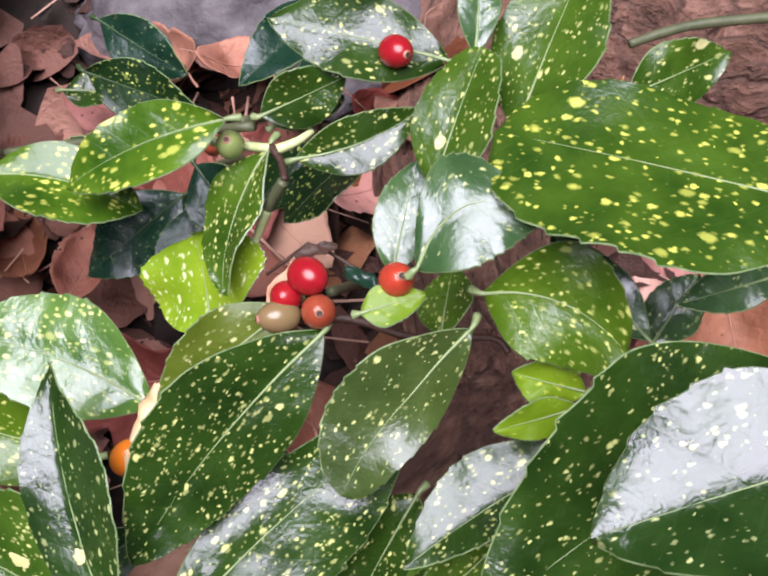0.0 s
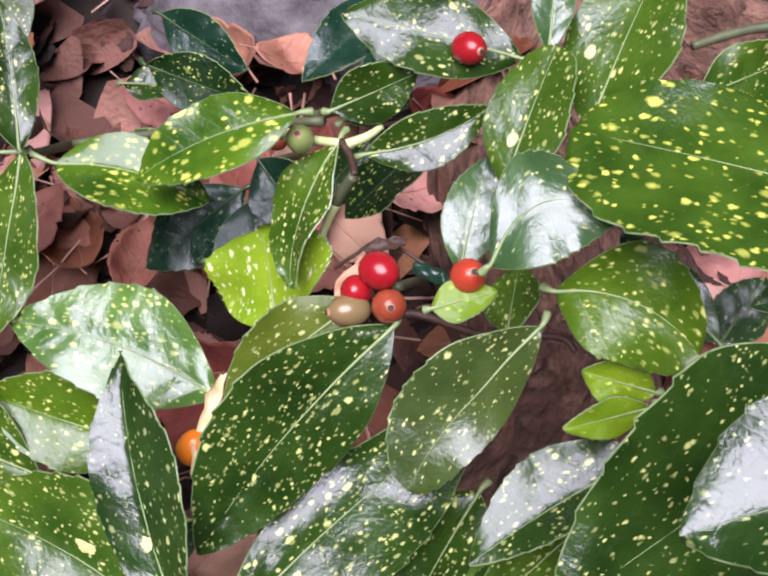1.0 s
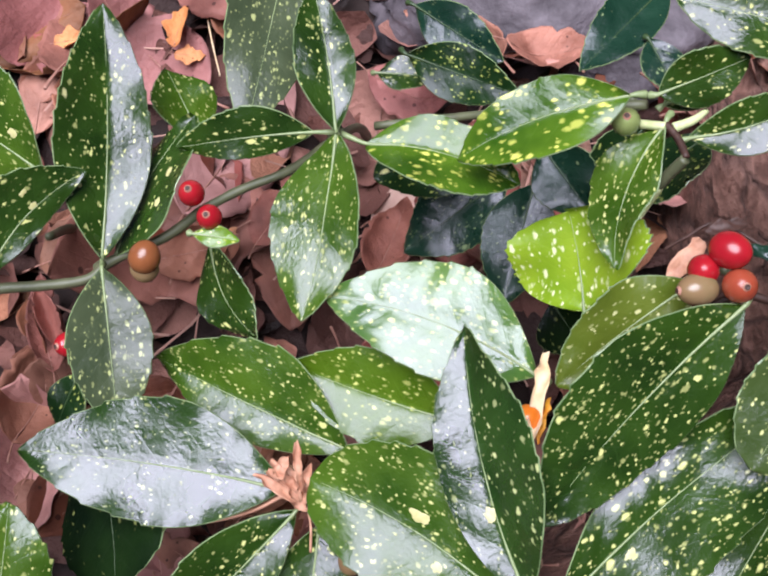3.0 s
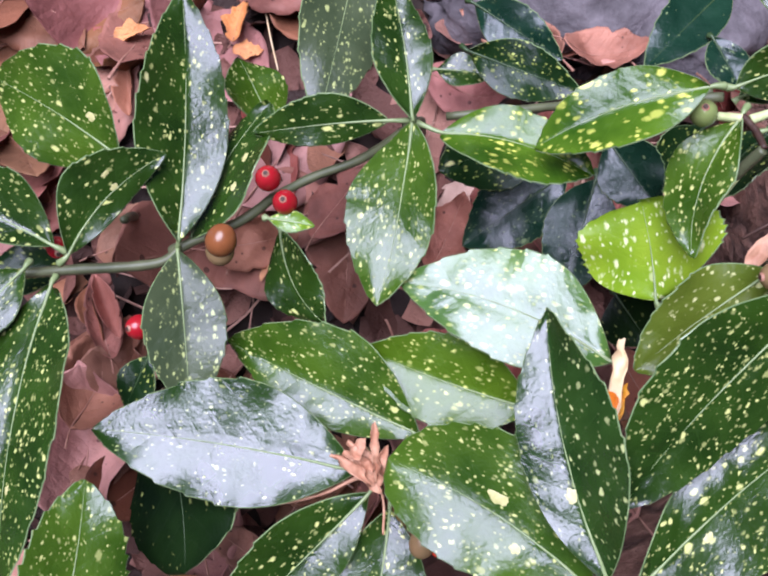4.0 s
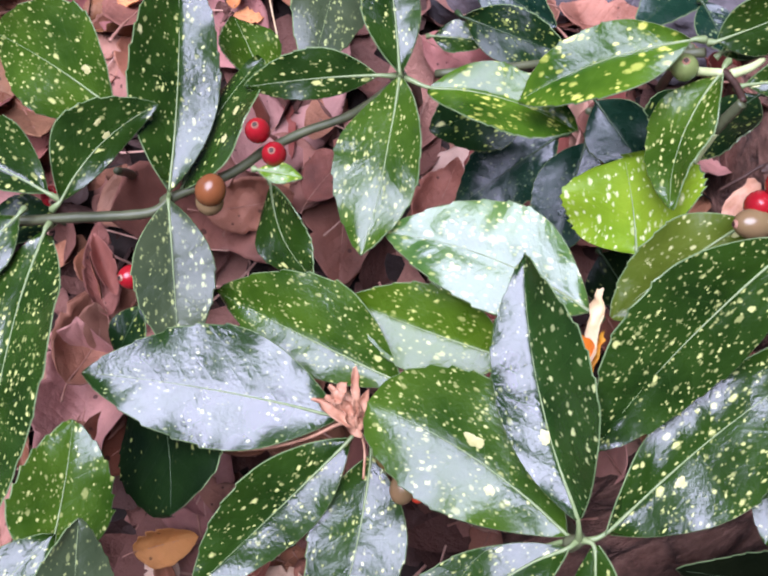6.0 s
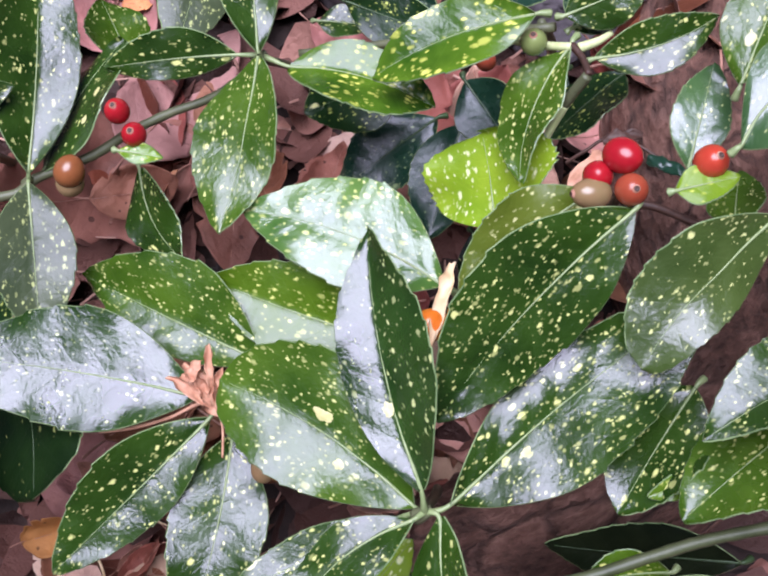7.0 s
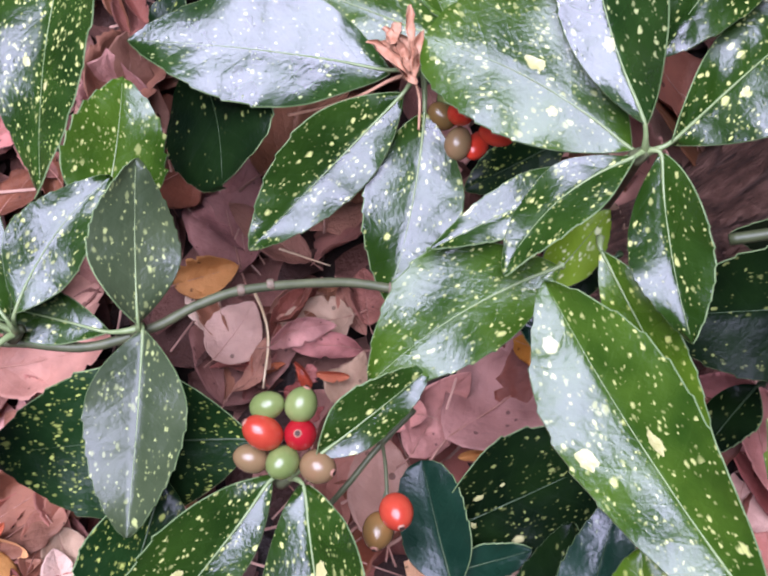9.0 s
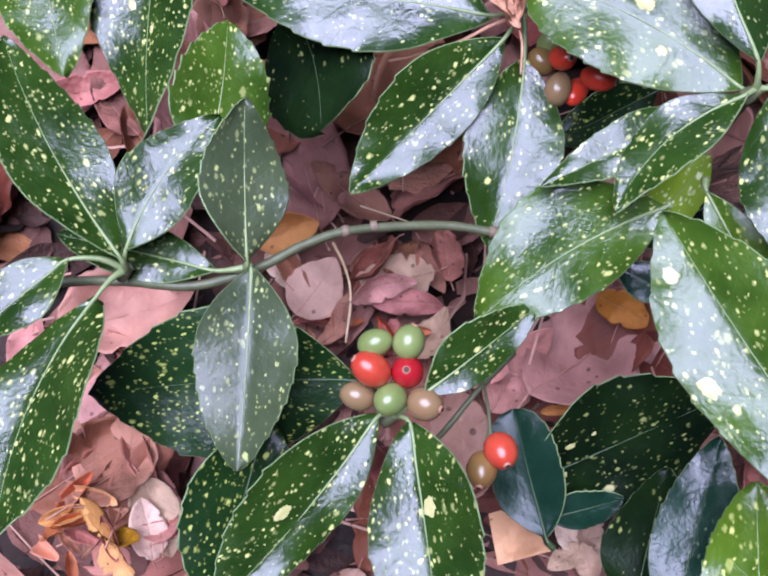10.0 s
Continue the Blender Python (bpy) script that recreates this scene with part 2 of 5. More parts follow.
BERRY_GREEN = skin("berry_green", (0.150, 0.195, 0.058), (0.225, 0.265, 0.092), 0.27, 90, 0.0002, 0.12)
BERRY_BROWN = skin("berry_brown", (0.13, 0.085, 0.028), (0.22, 0.11, 0.035), 0.27, 70, 0.0002, 0.12)
BERRY_RUSSET = skin("berry_russet", (0.16, 0.050, 0.018), (0.25, 0.085, 0.03), 0.27, 70, 0.0002, 0.12)
BERRY_BEIGE = skin("berry_beige", (0.195, 0.150, 0.068), (0.245, 0.130, 0.068), 0.27, 60, 0.0002, 0.12)
BERRY_AMBER = skin("berry_amber", (0.62, 0.13, 0.012), (0.72, 0.20, 0.02), 0.27, 60, 0.0002, 0.12)
CALYX_RIM = skin("calyx_rim", (0.30, 0.12, 0.08), (0.46, 0.24, 0.17), 0.5, 400)
CALYX = skin("calyx_dark", (0.03, 0.012, 0.008), (0.07, 0.03, 0.02), 0.6, 400)


def dry_material(name, dark, light):
    m, nt, p = blank(name)
    tc = nt.nodes.new("ShaderNodeTexCoord")
    info = nt.nodes.new("ShaderNodeObjectInfo")
    nz = node(nt, "ShaderNodeTexNoise", Scale=30.0, Detail=5.0, Roughness=0.52)
    nz.noise_dimensions = "4D"
    nt.links.new(tc.outputs["Object"], nz.inputs["Vector"])
    nt.links.new(maths(nt, "MULTIPLY", info.outputs["Random"], 50.0), nz.inputs["W"])
    base = ramp(nt, nz.outputs[0], ((0.27, tuple(0.7 * c for c in dark)), (0.60, light)))
    # a few dark specks
    sp = node(nt, "ShaderNodeTexVoronoi", Scale=210.0, Randomness=1.0)
    nt.links.new(tc.outputs["Object"], sp.inputs["Vector"])
    pick = nt.nodes.new("ShaderNodeSeparateColor")
    nt.links.new(sp.outputs["Color"], pick.inputs[0])
    dot = maths(nt, "MULTIPLY", maths(nt, "GREATER_THAN", pick.outputs[0], 0.86), maths(nt, "LESS_THAN", sp.outputs["Distance"], maths(nt, "MULTIPLY", pick.outputs[1], 0.30)))
    base = mix(nt, maths(nt, "MULTIPLY", dot, 0.7), base, tuple(0.3 * c for c in dark))
    hsv = node(nt, "ShaderNodeHueSaturation")
    nt.links.new(base, hsv.inputs["Color"])
    nt.links.new(maths(nt, "MULTIPLY_ADD", info.outputs["Random"], 0.80, 0.50), hsv.inputs["Value"])
    nt.links.new(maths(nt, "MULTIPLY_ADD", info.outputs["Random"], -0.35, 1.2), hsv.inputs["Saturation"])
    nt.links.new(maths(nt, "MULTIPLY_ADD", maths(nt, "FRACT", maths(nt, "MULTIPLY", info.outputs["Random"], 7.31)), 0.034, 0.486), hsv.inputs["Hue"])
    nt.links.new(hsv.outputs[0], p.inputs["Base Color"])
    p.inputs["Roughness"].default_value = 0.62
    p.inputs["Specular IOR Level"].default_value = 0.35
    f = node(nt, "ShaderNodeTexNoise", Scale=170.0, Detail=5.0, Roughness=0.65)
    nt.links.new(tc.outputs["Object"], f.inputs["Vector"])
    sep = nt.nodes.new("ShaderNodeSeparateXYZ")
    nt.links.new(tc.outputs["Object"], sep.inputs[0])
    lean = maths(nt, "SUBTRACT", sep.outputs[0], maths(nt, "ABSOLUTE", sep.outputs[1]))
    ribs = maths(nt, "POWER", maths(nt, "ABSOLUTE", maths(nt, "SINE", maths(nt, "MULTIPLY", lean, 480.0))), 0.35)
    mid = maths(nt, "MINIMUM", maths(nt, "MULTIPLY", maths(nt, "ABSOLUTE", sep.outputs[1]), 700.0), 1.0)
    b = node(nt, "ShaderNodeBump", Strength=0.9, Distance=0.0014)
    high = maths(nt, "ADD", maths(nt, "ADD", f.outputs[0], nz.outputs[0]), maths(nt, "MULTIPLY", maths(nt, "ADD", ribs, mid), 0.16))
    nt.links.new(high, b.inputs["Height"])
    nt.links.new(b.outputs[0], p.inputs["Normal"])
    return m


DRY_PINK = dry_material("dry_pinkish_brown", (0.185, 0.056, 0.041), (0.495, 0.206, 0.160))
DRY_BROWN = dry_material("dry_brown", (0.081, 0.026, 0.017), (0.307, 0.119, 0.080))
DRY_ORANGE = dry_material("dry_orange", (0.36, 0.12, 0.028), (0.62, 0.265, 0.080))
DRY_RED = dry_material("dry_red", (0.20, 0.03, 0.035), (0.40, 0.12, 0.12))
DRY_MAUVE = dry_material("dry_mauve", (0.228, 0.090, 0.077), (0.456, 0.218, 0.189))
DRY_PEACH = dry_material("dry_peach", (0.66, 0.30, 0.13), (0.86, 0.50, 0.27))
DRY_CORAL = dry_material("dry_coral", (0.36, 0.065, 0.040), (0.62, 0.185, 0.115))
DRY_TAN = dry_material("dry_tan", (0.442, 0.238, 0.182), (0.697, 0.436, 0.343))


def litter_material():
    m, nt, p = blank("crumbled_litter")
    geo = nt.nodes.new("ShaderNodeNewGeometry")
    # mostly dark: the shade in gaps between whole leaves is in these colours
    nt.links.new(ramp(nt, geo.outputs["Random Per Island"], ((0.0, (0.012, 0.005, 0.004)), (0.4, (0.060, 0.022, 0.016)), (0.8, (0.20, 0.080, 0.060)), (0.95, (0.42, 0.20, 0.155)), (1.0, (0.36, 0.135, 0.045)))), p.inputs["Base Color"])
    p.inputs["Roughness"].default_value = 0.7
    tc = nt.nodes.new("ShaderNodeTexCoord")
    nz = node(nt, "ShaderNodeTexNoise", Scale=190.0, Detail=5.0, Roughness=0.65)
    nt.links.new(tc.outputs["Object"], nz.inputs["Vector"])
    b = node(nt, "ShaderNodeBump", Strength=0.9, Distance=0.003)
    nt.links.new(nz.outputs[0], b.inputs["Height"])
    nt.links.new(b.outputs[0], p.inputs["Normal"])
    return m


LITTER = litter_material()
DRY_RIB = skin("dry_rib", (0.26, 0.11, 0.075), (0.48, 0.25, 0.19), 0.6, 200, 0.0003)
DRY_BUD = skin("dry_tan_orange", (0.34, 0.14, 0.08), (0.66, 0.38, 0.25), 0.6, 160, 0.0006)
DRY_CREAM = skin("dry_cream", (0.62, 0.42, 0.22), (0.78, 0.62, 0.42), 0.5, 120, 0.0004)
DRY_GOLD = skin("dry_gold", (0.55, 0.20, 0.02), (0.72, 0.34, 0.03), 0.45, 120, 0.0004)
SOIL = skin("soil", (0.008, 0.004, 0.003), (0.026, 0.012, 0.009), 0.9, 60, 0.004)


def bark_material():
    """Rough bark; the map runs along the root and round it, in metres."""
    m, nt, p = blank("bark")
    uv = nt.nodes.new("ShaderNodeUVMap")
    uv.uv_map = "UVMap"
    mp = nt.nodes.new("ShaderNodeMapping")
    mp.inputs["Scale"].default_value = (0.55, 1.0, 1.0)
    nt.links.new(uv.outputs[0], mp.inputs[0])
    nz = node(nt, "ShaderNodeTexNoise", Scale=70.0, Detail=7.0, Roughness=0.62)
    nt.links.new(mp.outputs[0], nz.inputs["Vector"])
    fib = node(nt, "ShaderNodeTexNoise", Scale=260.0, Detail=4.0, Roughness=0.7)
    nt.links.new(mp.outputs[0], fib.inputs["Vector"])
    flake = node(nt, "ShaderNodeTexVoronoi", Scale=70.0, Randomness=1.0)
    flake.feature = "DISTANCE_TO_EDGE"
    bent = nt.nodes.new("ShaderNodeVectorMath")
    bent.operation = "MULTIPLY_ADD"
    bent.inputs[1].default_value = (0.012, 0.012, 0)
    nt.links.new(nz.outputs["Color"], bent.inputs[0])
    nt.links.new(mp.outputs[0], bent.inputs[2])
    nt.links.new(bent.outputs[0], flake.inputs["Vector"])
    crack = maths(nt, "MULTIPLY", maths(nt, "SUBTRACT", 1.0, maths(nt, "MINIMUM", maths(nt, "MULTIPLY", flake.outputs["Distance"], 9.0), 1.0)), maths(nt, "GREATER_THAN", nz.outputs[0], 0.47))
    both = maths(nt, "MULTIPLY_ADD", fib.outputs[0], 0.35, maths(nt, "MULTIPLY", nz.outputs[0], 0.65))
    colour = ramp(nt, both, ((0.36, (0.050, 0.021, 0.014)), (0.5, (0.150, 0.069, 0.049)), (0.64, (0.285, 0.148, 0.112))))
    nt.links.new(mix(nt, maths(nt, "MULTIPLY", crack, 0.55), colour, (0.05, 0.026, 0.022)), p.inputs["Base Color"])
    p.inputs["Roughness"].default_value = 0.8
    b = node(nt, "ShaderNodeBump", Strength=1.0, Distance=0.010)
    nt.links.new(maths(nt, "SUBTRACT", both, maths(nt, "MULTIPLY", crack, 0.30)), b.inputs["Height"])
    nt.links.new(b.outputs[0], p.inputs["Normal"])
    return m


BARK = bark_material()
ROCK = skin("rock", (0.045, 0.036, 0.042), (0.16, 0.135, 0.150), 0.75, 70, 0.006)

# ---- building helpers ----
rng = random.Random(7)


def part(name, data, material, parent, label=""):
    data.materials.append(material) if not data.materials else None
    ob = new(name, data)
    ob.parent = parent
    if label:
        ob["label"] = label
    return ob


def mesh(name, verts, faces, smooth=True):
    me = bpy.data.meshes.new(name)
    me.from_pydata(verts, [], faces)
    if smooth:
        me.polygons.foreach_set("use_smooth", [True] * len(me.polygons))
    me.update()
    return me


def spline(points, n):
    """Points on a smooth curve through the given ones."""
    pts = [Vector(p) for p in points]
    pts = [2 * pts[0] - pts[1]] + pts + [2 * pts[-1] - pts[-2]]
    out = []
    for k in range(1, len(pts) - 2):
        for i in range(n):
            t = i / n
            a, b, c, d = pts[k - 1 : k + 3]
            out.append(0.5 * (2 * b + (c - a) * t + (2 * a - 5 * b + 4 * c - d) * t * t + (3 * b - a - 3 * c + d) * t**3))
    return out + [pts[-2]]


def tube(name, points, r0, r1, n=8, sides=8, knots=0.0, seed=0, power=1.0):
    """A tapered round stem along a curve, with slight knots."""
    path = spline(points, n)
    r = random.Random(seed)
    verts, faces = [], []
    count = len(path)
    for k, c in enumerate(path):
        way = (path[min(k + 1, count - 1)] - path[max(k - 1, 0)]).normalized()
        x = way.cross(Vector((0.13, 0.2, 1))).normalized()
        y = way.cross(x)
        rad = (r1 + (r0 - r1) * (1 - k / (count - 1)) ** power) * (1 + knots * (r.random() - 0.3))
        for j in range(sides):
            a = 2 * math.pi * j / sides
            verts.append(c + rad * (math.cos(a) * x + math.sin(a) * y))
    for k in range(count - 1):
        for j in range(sides):
            j2 = (j + 1) % sides
            faces.append((k * sides + j, k * sides + j2, (k + 1) * sides + j2, (k + 1) * sides + j))
    faces += [tuple(range(sides))[::-1], tuple(range((count - 1) * sides, count * sides))]
    return mesh(name, verts, faces)


SHOOTS = []


def shoot_at(place):
    """One branch of the shrub: an empty at its fork, under which its leaves, stems and berries hang."""
    ob = new("spotted_laurel_branch")
    ob.location = place
    tagged(ob, "spotted laurel branch with glossy yellow-speckled green leaves", "plant", "branches of the spotted laurel")
    SHOOTS.append(ob)
    return ob


def under(parent, m):
    return Matrix.Translation(parent.location).inverted() @ m


def leaf(shoot, material, base, tip, width, fold=8.0, bank=0.0, arch=0.0, bend=0.0, twist=0.0, peak=0.45, tipq=1.0, teeth=0.7, curl=0.0, stalk=0.005, fork=None, blots=(), lop=0.0, quilt=0.00020):
    """A laurel leaf from base to tip. fold: degrees by which each half rises from the midrib; bank: its roll;
    arch: how far the midrib bows up; bend: how far it bows sideways; peak: where it is widest; tipq: under 1 for a blunter tip;
    twist: degrees by which the outer part turns over; lop: how much wider the half on its own left is than the other;
    quilt: how far the blade bulges between its side veins."""
    base, tip = Vector(base), Vector(tip)
    x = (tip - base).normalized()
    y = Vector((0, 0, 1)).cross(x).normalized()
    z = x.cross(y)
    long = (tip - base).length
    m = Matrix((x, y, z)).transposed().to_4x4()
    m.translation = base
    m = m @ Matrix.Rotation(radians(bank), 4, "X")
    r = random.Random(int(base.x * 9e4) * 31 + int(base.y * 9e4))
    rows, cols = 60, 6
    arch = arch or r.uniform(0.005, 0.028) * long
    per = r.uniform(0.08, 0.13)
    wav, ph = r.uniform(0.0015, 0.003) * width / 0.04, r.uniform(0, 6)
    gap, slope = r.uniform(0.0098, 0.0130) * (long / 0.09) ** 0.5, r.uniform(0.55, 0.9)
    drawn = r.uniform(0.04, 0.20)
    grid, uvs, vein_map = [], [], []
    off = (r.uniform(-1, 1), r.uniform(-1, 1))
    for i in range(rows + 1):
        s = i / rows
        if s < peak:
            f = math.sin(0.5 * math.pi * s / peak) ** 0.85
        else:
            q = (s - peak) / (1 - peak)
            f = (1 - q ** (2.0 / tipq)) ** 0.5 * (0.5 + 0.5 * tipq * (1 - 0.35 * q) + 0.5 * (1 - tipq))
            f = min(f, math.cos(0.5 * math.pi * q) ** (0.78 * tipq)) * (1 - drawn * q**3) if tipq >= 1 else f
        f = max(f, 0.012)
        row = []
        for j in range(-cols, cols + 1):
            v = j / cols
            h = 0.5 * width * f * (1 + lop * ((v > 0) - (v < 0)))
            if abs(j) == cols and s > 0.4 and s < 0.97:
                saw = ((s - 0.4) / per + (0.3 if j > 0 else 0) + off[j > 0]) % 1.0
                h *= 1 + teeth * 0.07 * (saw**2.5 - 0.2)
                lead = teeth * 0.010 * long * saw
            else:
                lead = 0.0
            bow = 4 * s * (1 - s)
            px = s * long + lead
            py = v * h + bend * bow
            pz = arch * bow + abs(v) ** 1.04 * h * math.tan(radians(fold)) - curl * (v * v) * h
            pz += wav * math.sin(9 * s + ph + (2.0 if v > 0 else 0)) * abs(v) ** 2
            pz += 0.0011 * noise.noise((base.x * 50 + px * 60, py * 60, base.y * 50)) * (0.3 + abs(v))
            pz += 0.00045 * noise.noise((base.y * 70 + px * 130, py * 130, base.x * 50)) * (0.4 + abs(v))
            run = px - abs(v) * h * (slope + 9 * abs(v) * h)
            phase = run / gap + (0.45 if v > 0 else 0) + 0.30 * noise.noise((px * 45, py * 45, off[0] * 9))
            pz += quilt * abs(math.sin(math.pi * phase)) ** 0.7 * min(1, 5 * abs(v)) * (1 - v * v) * min(1, 2 * f) * (0.6 + 0.8 * abs(noise.noise((px * 30, py * 30, off[1] * 9))))
            vein_map.append((phase, v))
            if twist:
                a = radians(twist) * max(0.0, min(1.0, (s - 0.45) / 0.3))
                py, pz = py * math.cos(a) - pz * math.sin(a), py * math.sin(a) + pz * math.cos(a)
            row.append(Vector((px, py, pz)))
            uvs.append((px, v * h))
        grid.append(row)
    n = 2 * cols + 1
    top = [p for row in grid for p in row]
    # the underside is a little wider, so that the pale rounded margin shows from above
    out = [Vector((0, 0.00042 * ((k % n == n - 1) - (k % n == 0)), -0.0004)) for k in range(len(top))]
    verts = top + [p + d for p, d in zip(top, out)]
    half = len(top)
    # the rim has points of its own, so that the edge stays crisp
    rim = [j for j in range(n)] + [i * n + n - 1 for i in range(1, rows + 1)] + [rows * n + j for j in range(n - 2, -1, -1)] + [i * n for i in range(rows - 1, 0, -1)]
    first = len(verts)
    verts += [verts[k] for k in rim] + [verts[half + k] for k in rim]
    faces = [(first + k, first + (k + 1) % len(rim), first + len(rim) + (k + 1) % len(rim), first + len(rim) + k) for k in range(len(rim))]
    for i in range(rows):
        for j in range(n - 1):
            a, b, c, d = i * n + j, (i + 1) * n + j, (i + 1) * n + j + 1, i * n + j + 1
            faces.append((a, b, c, d))
            faces.append((half + d, half + c, half + b, half + a))
    me = mesh("leaf", verts, faces)
    layer = me.uv_layers.new(name="UVMap")
    both = uvs + uvs + [uvs[k] for k in rim] * 2
    for loop in me.loops:
        layer.data[loop.index].uv = both[loop.vertex_index]
    layer = me.uv_layers.new(name="veins")
    both = vein_map + vein_map + [vein_map[k] for k in rim] * 2
    for loop in me.loops:
        layer.data[loop.index].uv = both[loop.vertex_index]
    me.materials.append(material)
    me.materials.append(MARGIN)
    me.polygons.foreach_set("material_index", [1] * len(rim) + [0] * (len(faces) - len(rim)))
    ob = part("leaf", me, material, shoot)
    ob.matrix_local = under(shoot, m)
    # midrib that runs on into the stalk
    mids = [row[cols] for row in grid]
    stalk = min(stalk, 0.09 * long)
    sway = r.uniform(-0.3, 0.3) * stalk
    path = [Vector((-stalk, sway, -0.5 * stalk)), Vector((-0.4 * stalk, 0.25 * sway, -0.06 * stalk))]
    if fork:
        f = m.inverted() @ Vector(fork)
        path = [f, f * 0.45 + Vector((-0.12 * f.length, 0, 0.0004))]
    path += [mids[k] for k in (1, 12, 25, 36, 47, 57)]
    rib = tube("midrib", path, 0.00175, 0.00012, 4, 6, power=2.6)
    dim = material in (LEAF_SHADED, LEAF_HALF_SHADED, LEAF_PLAIN, LEAF_BLACK_SHADE, LEAF_TEAL)
    part("midrib", rib, RIB_DARK if dim else RIB, ob, "dark green midrib and stalk" if dim else "pale green midrib and stalk")
    for along, across, rx, ry in blots:
        bv, bf, k = [], [], 22

        def on(px, py):
            """The blade's surface at a place given along and across it."""
            i = max(1, min(rows - 1.001, px / long * rows))
            i0, fi = int(i), i - int(i)
            pts = [grid[i0][c].lerp(grid[i0 + 1][c], fi) for c in range(n)]
            for a, c in zip(pts, pts[1:]):
                if py <= c.y or c is pts[-1]:
                    return a.lerp(c, max(0.0, min(0.97, (py - a.y) / max(1e-6, c.y - a.y)))) + Vector((0, 0, 0.00014))

        for ring in (0.0, 0.55, 1.0):
            for j in range(k):
                t = 2 * math.pi * j / k
                q = ring * (1 + 0.45 * noise.noise((1.5 * math.cos(t), 1.5 * math.sin(t), 90 * along)) + 0.25 * noise.noise((4 * math.cos(t), 4 * math.sin(t), 50 * across)))
                bv.append(on(along + q * rx * math.cos(t), across + q * ry * math.sin(t)) - Vector((0, 0, 0.00018 if ring == 1.0 else 0)))
        for i in range(2):
            for j in range(k):
                bf.append((i * k + j, (i + 1) * k + j, (i + 1) * k + (j + 1) % k, i * k + (j + 1) % k))
        part("blotch", mesh("blotch", bv, bf), BLOTCH, ob, "pale cream blotch on the blade")
    return ob


def berry(parent, place, long, wide, way, material, label, blossom=True):
    """An egg-shaped berry; way: where its blossom end points."""
    verts, faces = [], []
    nu, nv = 12, 16
    for i in range(nu + 1):
        t = math.pi * i / nu
        for j in range(nv):
            p = 2 * math.pi * j / nv
            w = 0.5 * wide * math.sin(t) * (1 + 0.06 * math.cos(t))
            verts.append(Vector((w * math.cos(p), w * math.sin(p), -0.5 * long * math.cos(t))))
    for i in range(nu):
        for j in range(nv):
            j2 = (j + 1) % nv
            faces.append((i * nv + j, i * nv + j2, (i + 1) * nv + j2, (i + 1) * nv + j))
    me = mesh("berry", verts, faces)
    ob = part("berry", me, material, parent, label)
    m = Vector(way).to_track_quat("Z", "Y").to_matrix().to_4x4()
    m.translation = Vector(place)
    ob.matrix_local = under(parent, m)
    if blossom:
        v2, f2 = [], []
        k = 10
        for rr, zz in ((0.00165, -0.0004), (0.0010, 0.0004), (0.0007, 0.0006), (0.00035, 0.0001)):
            for j in range(k):
                a = 2 * math.pi * j / k
                v2.append((rr * math.cos(a), rr * math.sin(a), 0.5 * long + zz))
        for i in range(3):
            for j in range(k):
                f2.append((i * k + j, i * k + (j + 1) % k, (i + 1) * k + (j + 1) % k, (i + 1) * k + j))
        f2.append(tuple(range(3 * k, 4 * k)))
        me = mesh("calyx", v2, f2)
        me.materials.append(CALYX_RIM)
        me.materials.append(CALYX)
        me.polygons.foreach_set("material_index", [0] * k + [1] * (2 * k + 1))
        part("calyx", me, CALYX, ob, "small pale-rimmed dark ring of the withered flower")
    return ob


# ---- ground ----
def ground_height(x, y):
    flat = -0.020 - 0.05 * x + 0.16 * y
    flat = max(-0.09, min(0.09, flat))
    return flat + 0.012 * noise.noise((x * 9, y * 9, 1.3)) + 0.03 * noise.noise((x * 1.7, y * 1.7, 4.0)) * min(1, (x * x + y * y) * 4)


edges = [-400, -120, -40, -14, -6, -3, -1.8, -1.2] + [-0.9 + 0.03 * k for k in range(61)] + [1.2, 1.8, 3, 6, 14, 40, 120, 400]
gn = len(edges)
gv = [(x, y, ground_height(x, y) - 0.012) for y in edges for x in edges]
gf = [(j * gn + i, j * gn + i + 1, (j + 1) * gn + i + 1, (j + 1) * gn + i) for j in range(gn - 1) for i in range(gn - 1)]
ground = new("ground", mesh("ground", gv, gf))
ground.data.materials.append(SOIL)
tagged(ground, "dark brown soil under a layer of fallen leaves", "ground", "", "structure")

# ---- fallen leaves ----


